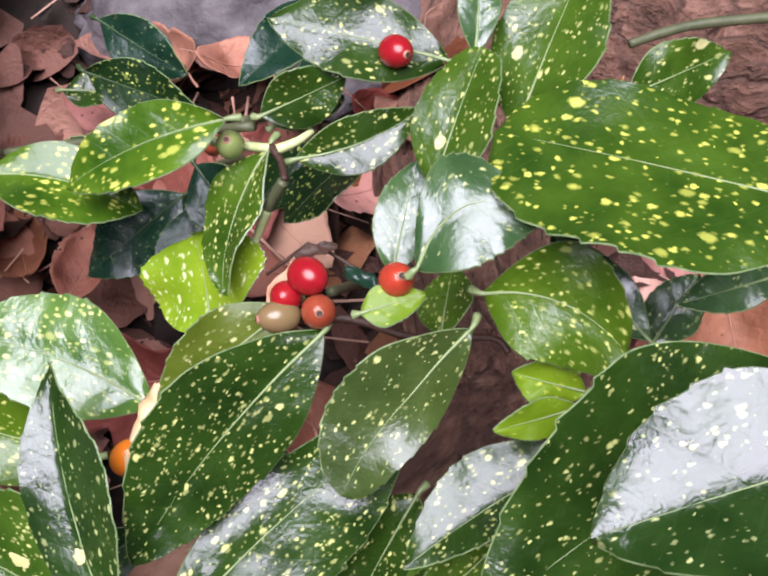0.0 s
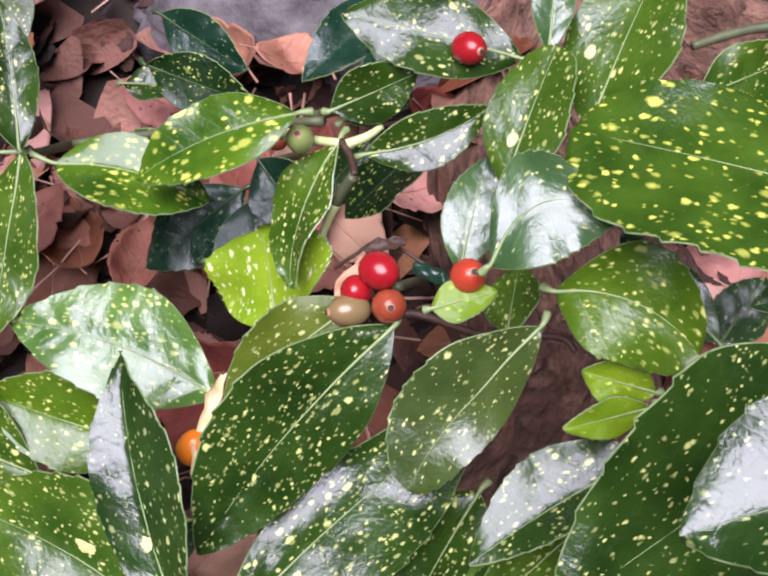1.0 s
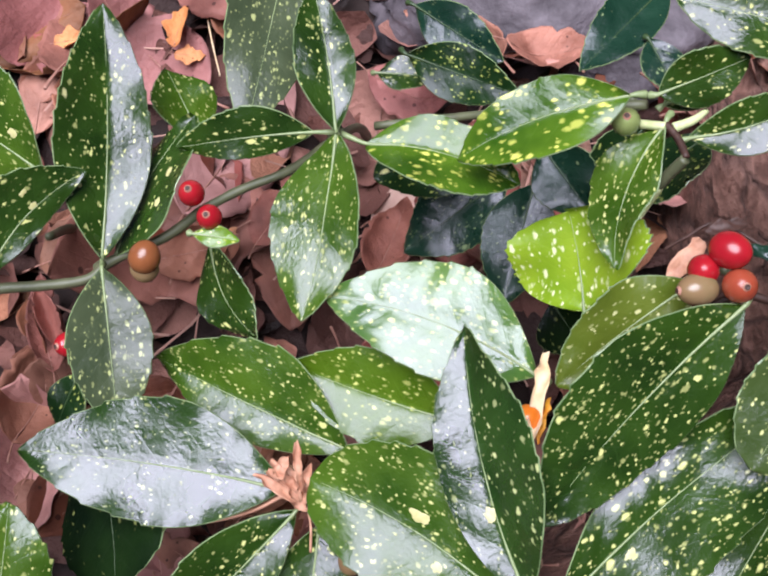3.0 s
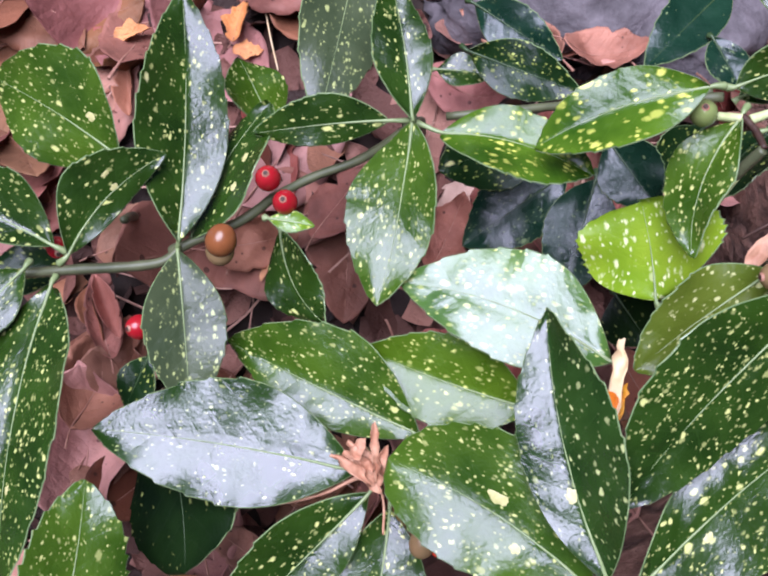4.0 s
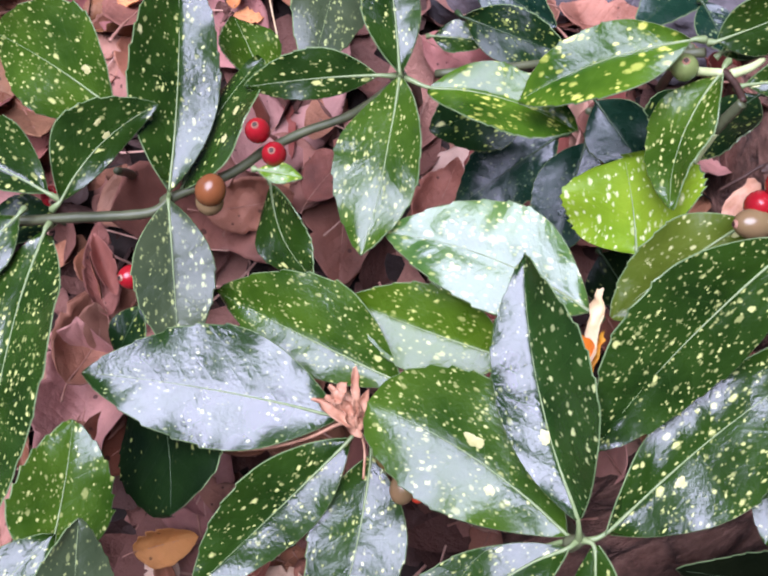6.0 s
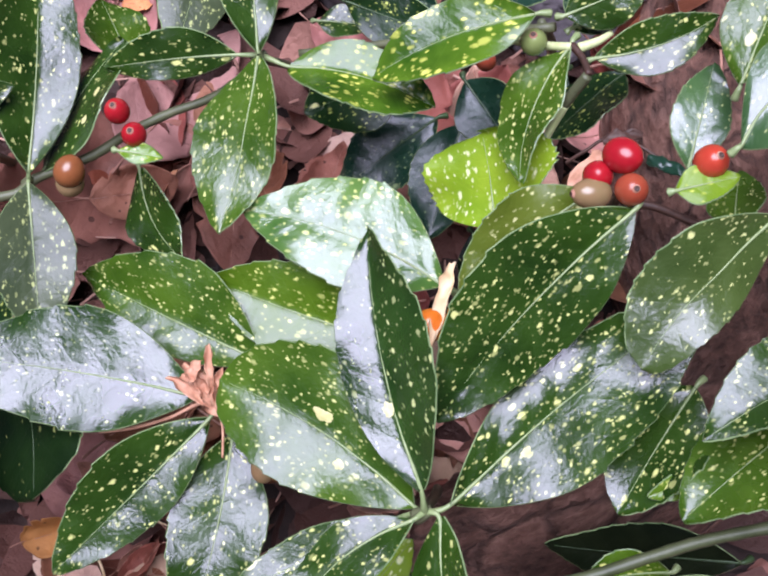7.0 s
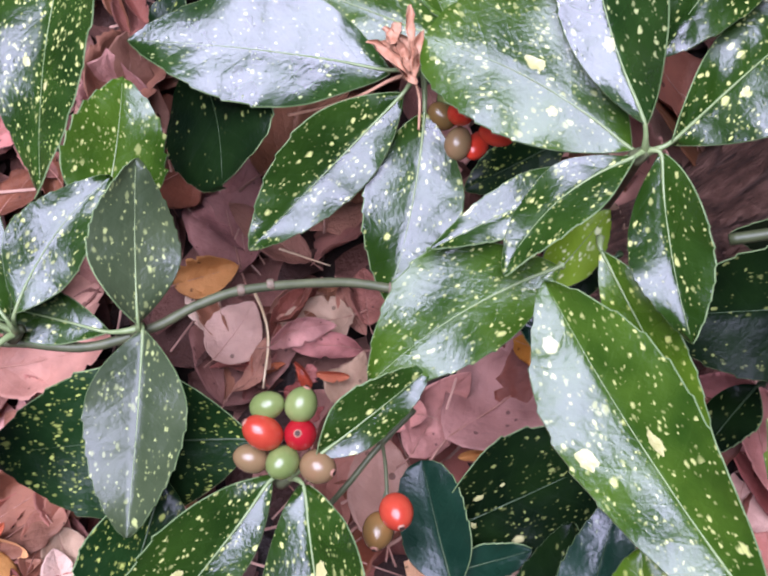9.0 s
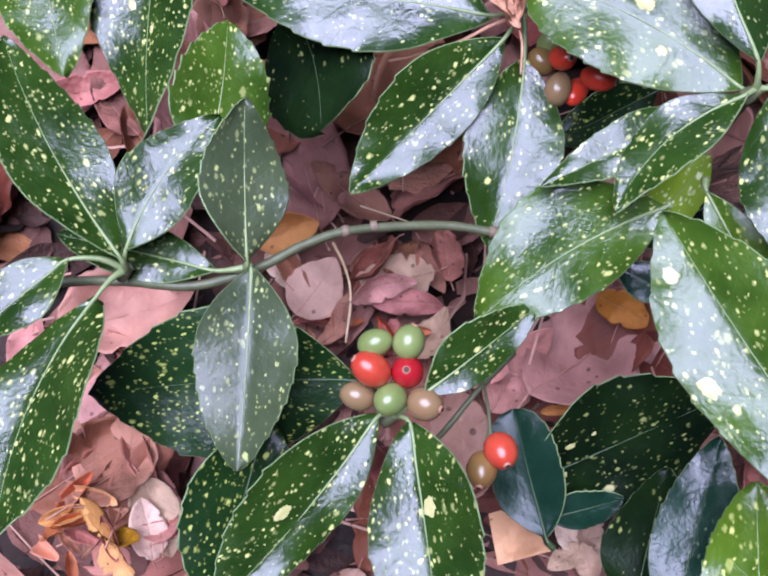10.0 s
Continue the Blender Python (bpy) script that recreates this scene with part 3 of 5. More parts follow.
def dead_mesh(kind, size, seed):
    """A dry leaf, lying about level: oval, pointed or lobed, curled, folded along a crease or two, torn at the edge.
    Gives the blade and its midrib."""
    r = random.Random(seed)
    rows, cols = 24, 7
    cup, roll, twist = r.uniform(-0.25, 0.55), r.uniform(-0.35, 0.6), r.uniform(-0.35, 0.35)
    verts, faces, n = [], [], 2 * cols + 1
    wide = {"oval": 0.60, "pointed": 0.40, "lobed": 0.74, "shred": 0.30, "fan": 1.0, "round": 0.86}[kind]
    if kind == "shred":
        cup, roll, twist = r.uniform(1.2, 2.2), r.uniform(-1.2, 1.4), r.uniform(-1.5, 1.5)
    folds = []
    for k in range(3):
        a = r.uniform(0, 6.3)
        folds.append((math.cos(a), math.sin(a), r.uniform(0.06, 0.30) * size, r.choice((-0.35, 0.3, 0.5, 0.9))))
    tears = [(r.random(), r.choice((-1, 1)), r.uniform(0.02, 0.05), r.uniform(0.1, 0.5)) for _ in range(4)]
    for i in range(rows + 1):
        s = i / rows
        f = math.sin(math.pi * min(1, max(0, s)) ** 0.85) ** 0.7 if 0 < i < rows else 0.02
        if kind == "lobed":
            f *= 0.82 + 0.18 * math.sin(5.0 * math.pi * s + 0.9)
        if kind == "fan":
            f = (0.06 + 0.94 * s) * (1 if s < 0.9 else 1 - 3 * (s - 0.9))
        for j in range(-cols, cols + 1):
            v = j / cols
            h = 0.5 * size * wide * f * (1 + 0.03 * r.uniform(-1, 1) * (abs(j) == cols))
            for at, side, span, deep in tears:
                if side * v > 0:
                    h *= 1 - deep * max(0, 1 - abs(s - at) / span)
            x, y = (s - 0.5) * size, v * h
            if kind == "fan":
                x, y = size * (s * math.cos(0.75 * v) * (1 + 0.05 * math.sin(11 * v)) - 0.5), size * s * math.sin(0.75 * v)
            z = cup * y * y / (0.5 * size * wide) + roll * x * x / size + twist * x * y / size
            for cx, cy, off, steep in folds:
                over = x * cx + y * cy - off
                z += steep * max(0, over) if kind != "shred" else 0
            z += 0.07 * size * noise.noise((x * 2.2 / size + seed, y * 2.8 / size, 0)) - 0.06 * size * abs(noise.noise((x * 3.5 / size, y * 4.0 / size + seed, 3))) + 0.12 * abs(y)
            z += 0.035 * size * abs(v) ** 3 * noise.noise((x * 9 / size, seed, 5 * v))
            verts.append((x, y, z))
    for i in range(rows):
        for j in range(n - 1):
            faces.append((i * n + j, (i + 1) * n + j, (i + 1) * n + j + 1, i * n + j + 1))
    half = len(verts)
    mids = [Vector(verts[i * n + cols]) + Vector((0, 0, 0.0001)) for i in range(rows + 1)]
    verts += [(x, y, z - 0.0004) for x, y, z in verts]
    faces += [tuple(half + k for k in reversed(f)) for f in faces[:]]
    rim = [k for k in range(n)] + [i * n + n - 1 for i in range(1, rows + 1)] + [rows * n + k for k in range(n - 2, -1, -1)] + [i * n for i in range(rows - 1, 0, -1)]
    for a, b in zip(rim, rim[1:] + rim[:1]):
        faces.append((a, b, half + b, half + a))
    blade = mesh("fallen_leaf", verts, faces)
    stalk = mids[0] + Vector((-0.16 * size, r.uniform(-0.06, 0.06) * size, 0.02 * size))
    path = [stalk, (stalk + mids[0]) / 2] + [mids[i] for i in (1, 6, 11, 16, 21)]
    return blade, tube("midrib", path, 0.011 * size, 0.002 * size, 3, 5, power=1.6)


KINDS = [
    ("oval", DRY_PINK, 0.062, "pinkish brown dry oval leaf on the ground"),
    ("oval", DRY_TAN, 0.045, "pale tan dry oval leaf on the ground"),
    ("lobed", DRY_PINK, 0.085, "pinkish brown dry lobed leaf on the ground"),
    ("pointed", DRY_BROWN, 0.075, "brown curled pointed leaf on the ground"),
    ("oval", DRY_BROWN, 0.06, "brown crumpled leaf on the ground"),
    ("lobed", DRY_BROWN, 0.085, "brown dry lobed leaf on the ground"),
    ("pointed", DRY_PINK, 0.06, "pinkish brown pointed dry leaf on the ground"),
    ("lobed", DRY_ORANGE, 0.045, "orange dry leaf on the ground"),
    ("lobed", DRY_RED, 0.035, "small reddish dry leaf on the ground"),
    ("shred", DRY_ORANGE, 0.03, "curled orange shred of a dry leaf"),
    ("shred", DRY_PINK, 0.03, "curled pinkish shred of a dry leaf"),
    ("shred", DRY_CORAL, 0.03, "curled coral red shred of a dry leaf"),
    ("fan", DRY_PEACH, 0.03, "small peach-coloured fan-shaped dry leaf"),
    ("oval", DRY_ORANGE, 0.04, "orange-brown crumpled dry leaf on the ground"),
    ("oval", DRY_MAUVE, 0.085, "large mauve-brown folded dry leaf on the ground"),
    ("round", DRY_TAN, 0.034, "pale tan round dry leaf with dark specks on the ground"),
]
PILE = []
for k, (kind, mat, size, text) in enumerate(KINDS):
    for s in range(4):
        me, rib = dead_mesh(kind, size, 11 * k + s)
        me.materials.append(mat)
        rib.materials.append(DRY_RIB)
        PILE.append((me, text, size, rib if kind in ("oval", "pointed", "lobed", "round") else None))
weights = [8, 3.5, 5, 2, 2, 1.5, 5, 0.5, 0.3, 0.6, 1.2, 0.4, 0, 0.5, 2, 0.4]
# west side leans to brown kinds, standing in for its shade
west_side = [1.5, 0.2, 1.5, 4, 5, 6, 1, 0.4, 0.3, 0.3, 0.6, 0.3, 0, 0.4, 3, 0]
upper = [2, 0.5, 2, 5, 6, 5, 2, 2.5, 0.6, 2, 0.6, 0.6, 0, 2.5, 1, 0]


def fallen(pile, x, y, z, turn, tx, ty, size=None):
    me, text, base, rib = pile
    ob = new("fallen_leaf", me)
    ob.matrix_world = Matrix.Translation((x, y, z)) @ Euler((tx, ty, turn)).to_matrix().to_4x4() @ Matrix.Scale((size or base) / base, 4)
    if rib:
        part("midrib", rib, DRY_RIB, ob, "thin dry midrib and leaf stalk")
    return tagged(ob, text, "fallen leaf", "fallen leaves on the ground")


lr = random.Random(21)
for k in range(212):
    x, y = lr.uniform(-0.37, 0.33), lr.uniform(-0.35, 0.44)
    kk = lr.choices(range(len(KINDS)), upper if y > 0.15 and x > -0.09 else west_side if x < -0.12 and y > -0.02 else weights)[0]
    pile = PILE[4 * kk + lr.randrange(4)]
    fallen(pile, x, y, ground_height(x, y) + 0.002 + 0.026 * (k / 212) * lr.random(), lr.uniform(0, 6.3), lr.gauss(0, 0.30), lr.gauss(0, 0.30), pile[2] * lr.uniform(0.9, 1.45))

# broken leaves, one joined mass under and between the whole ones
cv, cf = [], []
for k in range(4200):
    size = lr.uniform(0.030, 0.075) if k % 4 else lr.uniform(0.010, 0.025)
    x, y = lr.uniform(-0.40, 0.36), lr.uniform(-0.38, 0.48)
    if k >= 2000:
        a, d = lr.uniform(0, 6.3), 0.40 + 1.1 * lr.random() ** 1.5
        x, y, size = d * math.cos(a), d * math.sin(a) + 0.05, size * 1.4
    m = Matrix.Translation((x, y, ground_height(x, y) + lr.uniform(-0.016, 0.004))) @ Euler((lr.gauss(0, 0.38), lr.gauss(0, 0.38), lr.uniform(0, 6.3))).to_matrix().to_4x4()
    start, wide, bow, cup = len(cv), lr.uniform(0.22, 0.7) * size, lr.uniform(-0.6, 1.0) / size, lr.uniform(-0.3, 0.9)
    cut, seed = lr.uniform(0.75, 1.0), lr.uniform(0, 90)
    for i in range(9):
        s = cut * i / 8
        w = 0.5 * wide * math.sin(math.pi * (0.05 + 0.90 * s)) ** 0.8
        for c in range(-3, 4):
            v = c / 3
            px, py = (s - 0.5) * size, v * w * lr.uniform(0.93, 1.07)
            pz = 0.5 * bow * px * px + cup * abs(v) ** 1.5 * w * 0.6 + 0.10 * size * noise.noise((px * 3 / size + seed, py * 3 / size, 1)) - 0.07 * size * abs(noise.noise((px * 4 / size, py * 5 / size + seed, 2)))
            cv.append(m @ Vector((px, py, pz)))
    for i in range(8):
        for c in range(6):
            a = start + 7 * i + c
            cf.append((a, a + 7, a + 8, a + 1))
crumbs = new("leaf_litter", mesh("leaf_litter", cv, cf))
crumbs.data.materials.append(LITTER)
tagged(crumbs, "crumbled reddish brown leaf litter covering the soil", "leaf litter", "", "stuff")
nv_, nf_ = [], []
for k in range(260):
    x, y, a = lr.uniform(-0.38, 0.34), lr.uniform(-0.36, 0.45), lr.uniform(0, 6.3)
    z, l = ground_height(x, y) + lr.uniform(0.0, 0.022), lr.uniform(0.02, 0.08)
    d, w = Vector((math.cos(a), math.sin(a), lr.gauss(0, 0.12))) * l, Vector((-math.sin(a), math.cos(a), 0)) * lr.uniform(0.0004, 0.0009)
    o, up, sag = Vector((x, y, z)), Vector((0, 0, 0.0008)), Vector((0, 0, -0.1 * l)) + w * lr.uniform(-8, 8)
    b0 = len(nv_)
    for s, e in ((0, 0), (0.5, 1), (1, 0)):
        c = o + d * s + sag * e
        nv_ += [c - w, c + up, c + w]
    for i in (0, 3):
        nf_ += [(b0 + i, b0 + i + 3, b0 + i + 4, b0 + i + 1), (b0 + i + 1, b0 + i + 4, b0 + i + 5, b0 + i + 2)]
twigs = new("dry_stalks", mesh("dry_stalks", nv_, nf_))
twigs.data.materials.append(DRY_TAN)
tagged(twigs, "thin dry leaf stalks strewn over the litter", "leaf litter", "", "stuff")

# single leaves that stand out in the litter
def lying(k, s, place, size, turn, tx=0.0, ty=0.0):
    return fallen(PILE[4 * k + s], *place, radians(turn), radians(tx), radians(ty), size)


lying(15, 0, (-0.1762, -0.1206, -0.0040), 0.035, 60, 8)
lying(6, 2, (-0.1440, -0.1168, -0.0060), 0.036, 22, 35, 10)
lying(6, 1, (-0.1635, -0.1374, -0.0060), 0.034, 72, -20)
lying(0, 3, (-0.1116, -0.0972, -0.0080), 0.034, 100, 20, 12)
lying(1, 3, (-0.1146, -0.1428, -0.0020), 0.030, 60, -25, 10)
lying(14, 3, (-0.1911, -0.0506, -0.0120), 0.060, 130, 15)
lying(14, 0, (-0.1908, -0.0500, -0.0100), 0.080, 110)
lying(0, 2, (-0.1496, -0.0063, -0.0100), 0.085, 60, 10)
lying(3, 1, (-0.1622, -0.0687, -0.0050), 0.05, 150)
lying(14, 1, (-0.0324, -0.1388, -0.0180), 0.090, 40)
lying(0, 1, (-0.0734, -0.1537, -0.0200), 0.05, 60, 15)
lying(0, 2, (-0.0959, -0.1912, -0.0300), 0.055, 100)
lying(1, 0, (-0.0972, -0.1921, -0.0150), 0.058, 100, 8)
lying(13, 0, (-0.1946, -0.0912, -0.0040), 0.036, 20, 20)
lying(13, 1, (-0.0211, -0.1213, -0.0060), 0.030, -30, 25)
lying(9, 0, (-0.0517, -0.1746, -0.0060), 0.018, 10)
lying(12, 0, (-0.0711, -0.2389, -0.0050), 0.024, 60)
heap = random.Random(5)
hx, hy, _ = (-0.2708, -0.2515, 0.0000)
for k in range(14):
    lying((11, 10, 9, 11, 10, 13, 9)[k % 7], k % 3, (hx + heap.gauss(0, 0.010), hy + heap.gauss(0, 0.008), 0.017 + 0.0005 * k), heap.uniform(0.018, 0.032), heap.uniform(0, 360), heap.gauss(0, 25), heap.gauss(0, 20))
hx, hy, _ = (-0.1415, -0.1138, -0.0200)
for k in range(9):
    lying((6, 0, 1, 6, 0)[k % 5], heap.randrange(3), (hx + heap.gauss(0, 0.026), hy + heap.gauss(0, 0.018), -0.022 + 0.001 * k), heap.uniform(0.028, 0.046), heap.uniform(0, 360), heap.gauss(0, 24), heap.gauss(0, 20))
hx, hy, _ = (-0.1693, -0.1406, -0.0150)
for k in range(8):
    lying((11, 10)[k % 2], k % 3, (hx + heap.gauss(0, 0.008), hy + heap.gauss(0, 0.006), -0.016 + 0.0008 * k), heap.uniform(0.010, 0.020), heap.uniform(0, 360), heap.gauss(0, 25), heap.gauss(0, 20))
for k in range(5):
    lying(1, k % 3, ((-0.0386, -0.2388, 0.0000)[0] + 0.010 * math.cos(1.25 * k), (-0.0386, -0.2388, 0.0000)[1] + 0.009 * math.sin(1.25 * k), 0.001 + 0.001 * k), 0.020, 71 * k, 12, -20)
for k in range(6):
    lying((8, 11)[k % 2], k % 3, (-0.1323 + heap.gauss(0, 0.004), -0.1472 + heap.gauss(0, 0.004), 0.0010 * k), heap.uniform(0.014, 0.022), 60 * k, heap.gauss(0, 22), heap.gauss(0, 20))
lying(10, 2, (-0.1650, -0.1391, -0.0200), 0.03, 60, 20)
lying(14, 2, (-0.2676, -0.2095, 0.0040), 0.060, 55, 25)
lying(0, 3, (-0.2720, -0.2180, 0.0120), 0.070, 40, 22, 8)
lying(0, 1, (-0.2590, -0.2180, 0.0110), 0.060, 62, -24, 10)
lying(1, 1, (-0.2405, -0.2470, 0.0120), 0.030, 110, 10)
lying(1, 0, (-0.2387, -0.2404, 0.0080), 0.040, -60, -15)
lying(6, 1, (-0.2484, -0.2194, 0.0100), 0.055, 60, 35)
lying(6, 0, (-0.2585, -0.2207, 0.0040), 0.050, 70, -20)
lying(0, 2, (-0.2437, -0.2345, 0.0020), 0.042, 110, 20)
lying(10, 0, (-0.2737, -0.2208, 0.0060), 0.045, 50)
lying(10, 1, (-0.2516, -0.2100, 0.0080), 0.040, 120)
lying(10, 2, (-0.2364, -0.2479, 0.0040), 0.035, 20)
lying(0, 0, (-0.2719, -0.1379, -0.0100), 0.075, 15)
# brown kinds here stand in for shade on the north-west litter
lying(5, 0, (-0.3272, 0.2084, 0.0300), 0.09, 70)
lying(5, 1, (-0.3099, 0.1367, 0.0300), 0.11, 100)
lying(4, 1, (-0.2858, 0.2139, 0.0350), 0.08, 20)
lying(7, 0, (-0.2496, 0.2023, 0.0450), 0.022, 10)
lying(7, 1, (-0.1911, 0.2125, 0.0450), 0.024, 80)
lying(7, 2, (-0.1845, 0.1981, 0.0400), 0.018, 0)
lying(4, 2, (-0.2633, 0.1889, 0.0280), 0.045, 40, 15)
lying(10, 0, (-0.2506, 0.1735, 0.0340), 0.035, 100, -15)
lying(6, 1, (-0.2585, 0.1986, 0.0360), 0.040, 150, 10)
lying(3, 2, (-0.2950, -0.0280, 0.0000), 0.050, 130, 20)
lying(4, 0, (-0.2991, -0.0452, -0.0040), 0.045, 60, -15)
lying(10, 1, (-0.2818, -0.0437, 0.0040), 0.040, 110, 15)
lying(6, 2, (-0.3077, -0.0175, 0.0040), 0.045, 20, 20)
lying(0, 1, (-0.0618, 0.1822, 0.0300), 0.05, -20)
lying(0, 2, (0.0112, 0.2045, 0.0400), 0.048, 10)
lying(0, 0, (-0.2440, 0.0110, 0.0160), 0.066, 75, 12, 14)
lying(2, 1, (-0.2470, -0.0240, 0.0080), 0.080, 95)
lying(10, 1, (-0.2488, 0.0417, 0.0310), 0.034, -66, 10)
lying(10, 2, (-0.2400, 0.0423, 0.0320), 0.038, -60, -12)
lying(0, 1, (-0.2459, -0.0166, 0.0050), 0.08, 80)
lying(3, 1, (-0.2444, 0.0409, 0.0300), 0.05, 110, 30)
lying(4, 2, (-0.2298, 0.0901, 0.0200), 0.06, 20)
lying(4, 0, (-0.1261, 0.1130, 0.0300), 0.05, 60)
lying(0, 1, (-0.1683, 0.0874, 0.0300), 0.05, 15, 20)
lying(0, 0, (-0.0673, 0.0971, 0.0300), 0.045, 70)


def dry_stalk(points, r0):
    ob = new("dry_leaf_stalk", tube("dry_leaf_stalk", points, r0, 0.7 * r0, 6, 6, 0.1, 3))
    ob.data.materials.append(DRY_CREAM)
    return tagged(ob, "thin cream dry leaf stalk lying on the litter", "leaf stalk", "dry leaf stalks")


dry_stalk([(-0.1683, -0.0985, 0.0060), (-0.1611, -0.1111, 0.0060), (-0.1567, -0.1262, 0.0060), (-0.1573, -0.1495, 0.0040)], 0.0008)
dry_stalk([(-0.1566, -0.0773, 0.0040), (-0.1424, -0.0813, 0.0040), (-0.1298, -0.0844, 0.0020)], 0.0006)
dry_stalk([(-0.1780, 0.2260, 0.0450), (-0.1727, 0.2060, 0.0420), (-0.1662, 0.1857, 0.0400)], 0.0006)

# ---- tree roots and stone ----


def root(points, r0, r1, seed):
    sides = 112
    me = tube("tree_root", points, r0, r1, 30, sides)
    for v in me.vertices:
        p = v.co
        k, j = divmod(v.index, sides)
        groove = (1 - abs(noise.noise((j * 0.26, k * 0.07, seed)))) ** 6 + 0.7 * (1 - abs(noise.noise((j * 0.55, k * 0.16, seed + 7)))) ** 6
        v.co = p - Vector((0, 0, 0.0050 * groove)) + Vector((0, 0, 1)) * (0.009 * noise.noise((p.x * 22, p.y * 22, seed)) + 0.006 * noise.noise((p.x * 70, p.y * 70, seed)) - 0.012 * max(0, noise.noise((p.x * 110, p.y * 110, seed + 4)) - 0.28))
    layer = me.uv_layers.new(name="UVMap")
    for loop in me.loops:
        k, j = divmod(loop.vertex_index, sides)
        layer.data[loop.index].uv = (0.0028 * k, 2 * math.pi * r0 * min(j, sides - j) / sides)
    ob = new("tree_root", me)
    me.materials.append(BARK)
    return tagged(ob, "thick brown tree root with rough bark, half buried in leaves", "tree root", "tree roots")


root([(0.0001, -0.0970, -0.0300), (0.0685, -0.0608, -0.0100), (0.1459, 0.0170, -0.0100), (0.1399, 0.0845, -0.0100), (0.1298, 0.1769, -0.0100), (0.1624, 0.2864, 0.0000), (0.2275, 0.4066, 0.0000)], 0.045, 0.062, 2.0)
root([(0.1920, 0.2616, -0.0200), (0.2640, 0.2400, 0.0000), (0.3534, 0.2436, 0.0100), (0.4964, 0.3023, 0.0000)], 0.05, 0.07, 5.0)


def stone_mesh(seed):
    verts, faces, nu, nv = [], [], 36, 64
    for i in range(nu + 1):
        for j in range(nv):
            t, p = math.pi * i / nu, 2 * math.pi * j / nv
            d = Vector((math.sin(t) * math.cos(p), math.sin(t) * math.sin(p), math.cos(t)))
            k = 1 + 0.30 * noise.noise(d * 1.7 + Vector((seed, 0, 0))) + 0.14 * abs(noise.noise(d * 5 + Vector((seed, 3, 0)))) + 0.06 * noise.noise(d * 14)
            verts.append(Vector((d.x * 0.075, d.y * 0.05, d.z * 0.03)) * k)
    for i in range(nu):
        for j in range(nv):
            faces.append((i * nv + j, (i + 1) * nv + j, (i + 1) * nv + (j + 1) % nv, i * nv + (j + 1) % nv))
    return mesh("stone", verts, faces)


for where, turn, size in (((0.0022, 0.2660, 0.0200), 10, 1.1), ((0.0692, 0.2529, 0.0200), 60, 0.9)):
    st = new("stone", stone_mesh(turn))
    st.data.materials.append(ROCK)
    st.matrix_world = pose(*where, 0, 0, turn) @ Matrix.Scale(size, 4)
    tagged(st, "dark purplish grey stone between fallen leaves", "stone", "stones")

# ---- spotted laurel ----

shoot = shoot_at((-0.172, 0.035, 0.155))
leaf(shoot, LEAF_DARK, (-0.1722, 0.0372, 0.1570), (-0.1792, 0.1384, 0.1820), 0.0386, fold=16, bank=29, fork=(-0.1738, 0.0379, 0.1500), bend=-0.0017, lop=0.13)
leaf(shoot, LEAF_DARK, (-0.1695, 0.0408, 0.1500), (-0.1415, 0.1005, 0.1600), 0.0342, fold=7, bank=-24, blots=((0.0404, -0.0058, 0.0024, 0.0016), (0.0276, -0.0090, 0.0020, 0.0017)), fork=(-0.1738, 0.0379, 0.1500), bend=0.0036, lop=-0.26)
leaf(shoot, LEAF_MID, (-0.1439, 0.1006, 0.1400), (-0.1616, 0.1303, 0.1450), 0.0300, fold=7, bank=30)
leaf(shoot, LEAF_DULL, (-0.1724, 0.0343, 0.1550), (-0.1632, -0.0264, 0.1340), 0.0330, fold=14, bank=-19, fork=(-0.1738, 0.0379, 0.1500))
leaf(shoot, LEAF_DARK, (-0.2100, 0.0237, 0.1720), (-0.1761, 0.0662, 0.1780), 0.0260, fold=6, bank=42, blots=((0.0314, 0.0058, 0.0020, 0.0013), (0.0328, 0.0120, 0.0021, 0.0009)), bend=0.0048, lop=0.43)
leaf(shoot, LEAF_MID, (-0.2006, 0.0721, 0.1580), (-0.2621, 0.1056, 0.1620), 0.0500, fold=3, bank=-36, peak=.5, blots=((0.0192, -0.0096, 0.0026, 0.0020),), bend=-0.0028, lop=-0.13)
leaf(shoot, LEAF_DARK, (-0.2198, 0.0299, 0.1650), (-0.2722, 0.0482, 0.1700), 0.0279, fold=25, bank=-8, blots=((0.0270, -0.0055, 0.0014, 0.0020),), bend=-0.0013, lop=-0.34)
leaf(shoot, LEAF_DARK, (-0.2319, 0.0214, 0.1600), (-0.2565, -0.0146, 0.1600), 0.0230, fold=10, bank=-12)
leaf(shoot, LEAF_DARK, (-0.2208, 0.0155, 0.1570), (-0.2197, -0.1106, 0.1500), 0.0502, fold=12, bank=14, twist=17, peak=.36, blots=((0.0705, -0.0124, 0.0024, 0.0017), (0.0811, -0.0030, 0.0018, 0.0014)), bend=-0.0052)
leaf(shoot, LEAF_HALF_SHADED, (-0.2265, 0.0295, 0.1350), (-0.2606, 0.0282, 0.1350), 0.0231, fold=5)
leaf(shoot, LEAF_HALF_SHADED, (-0.1882, -0.0014, 0.1200), (-0.1980, -0.0233, 0.1100), 0.0173, fold=5)

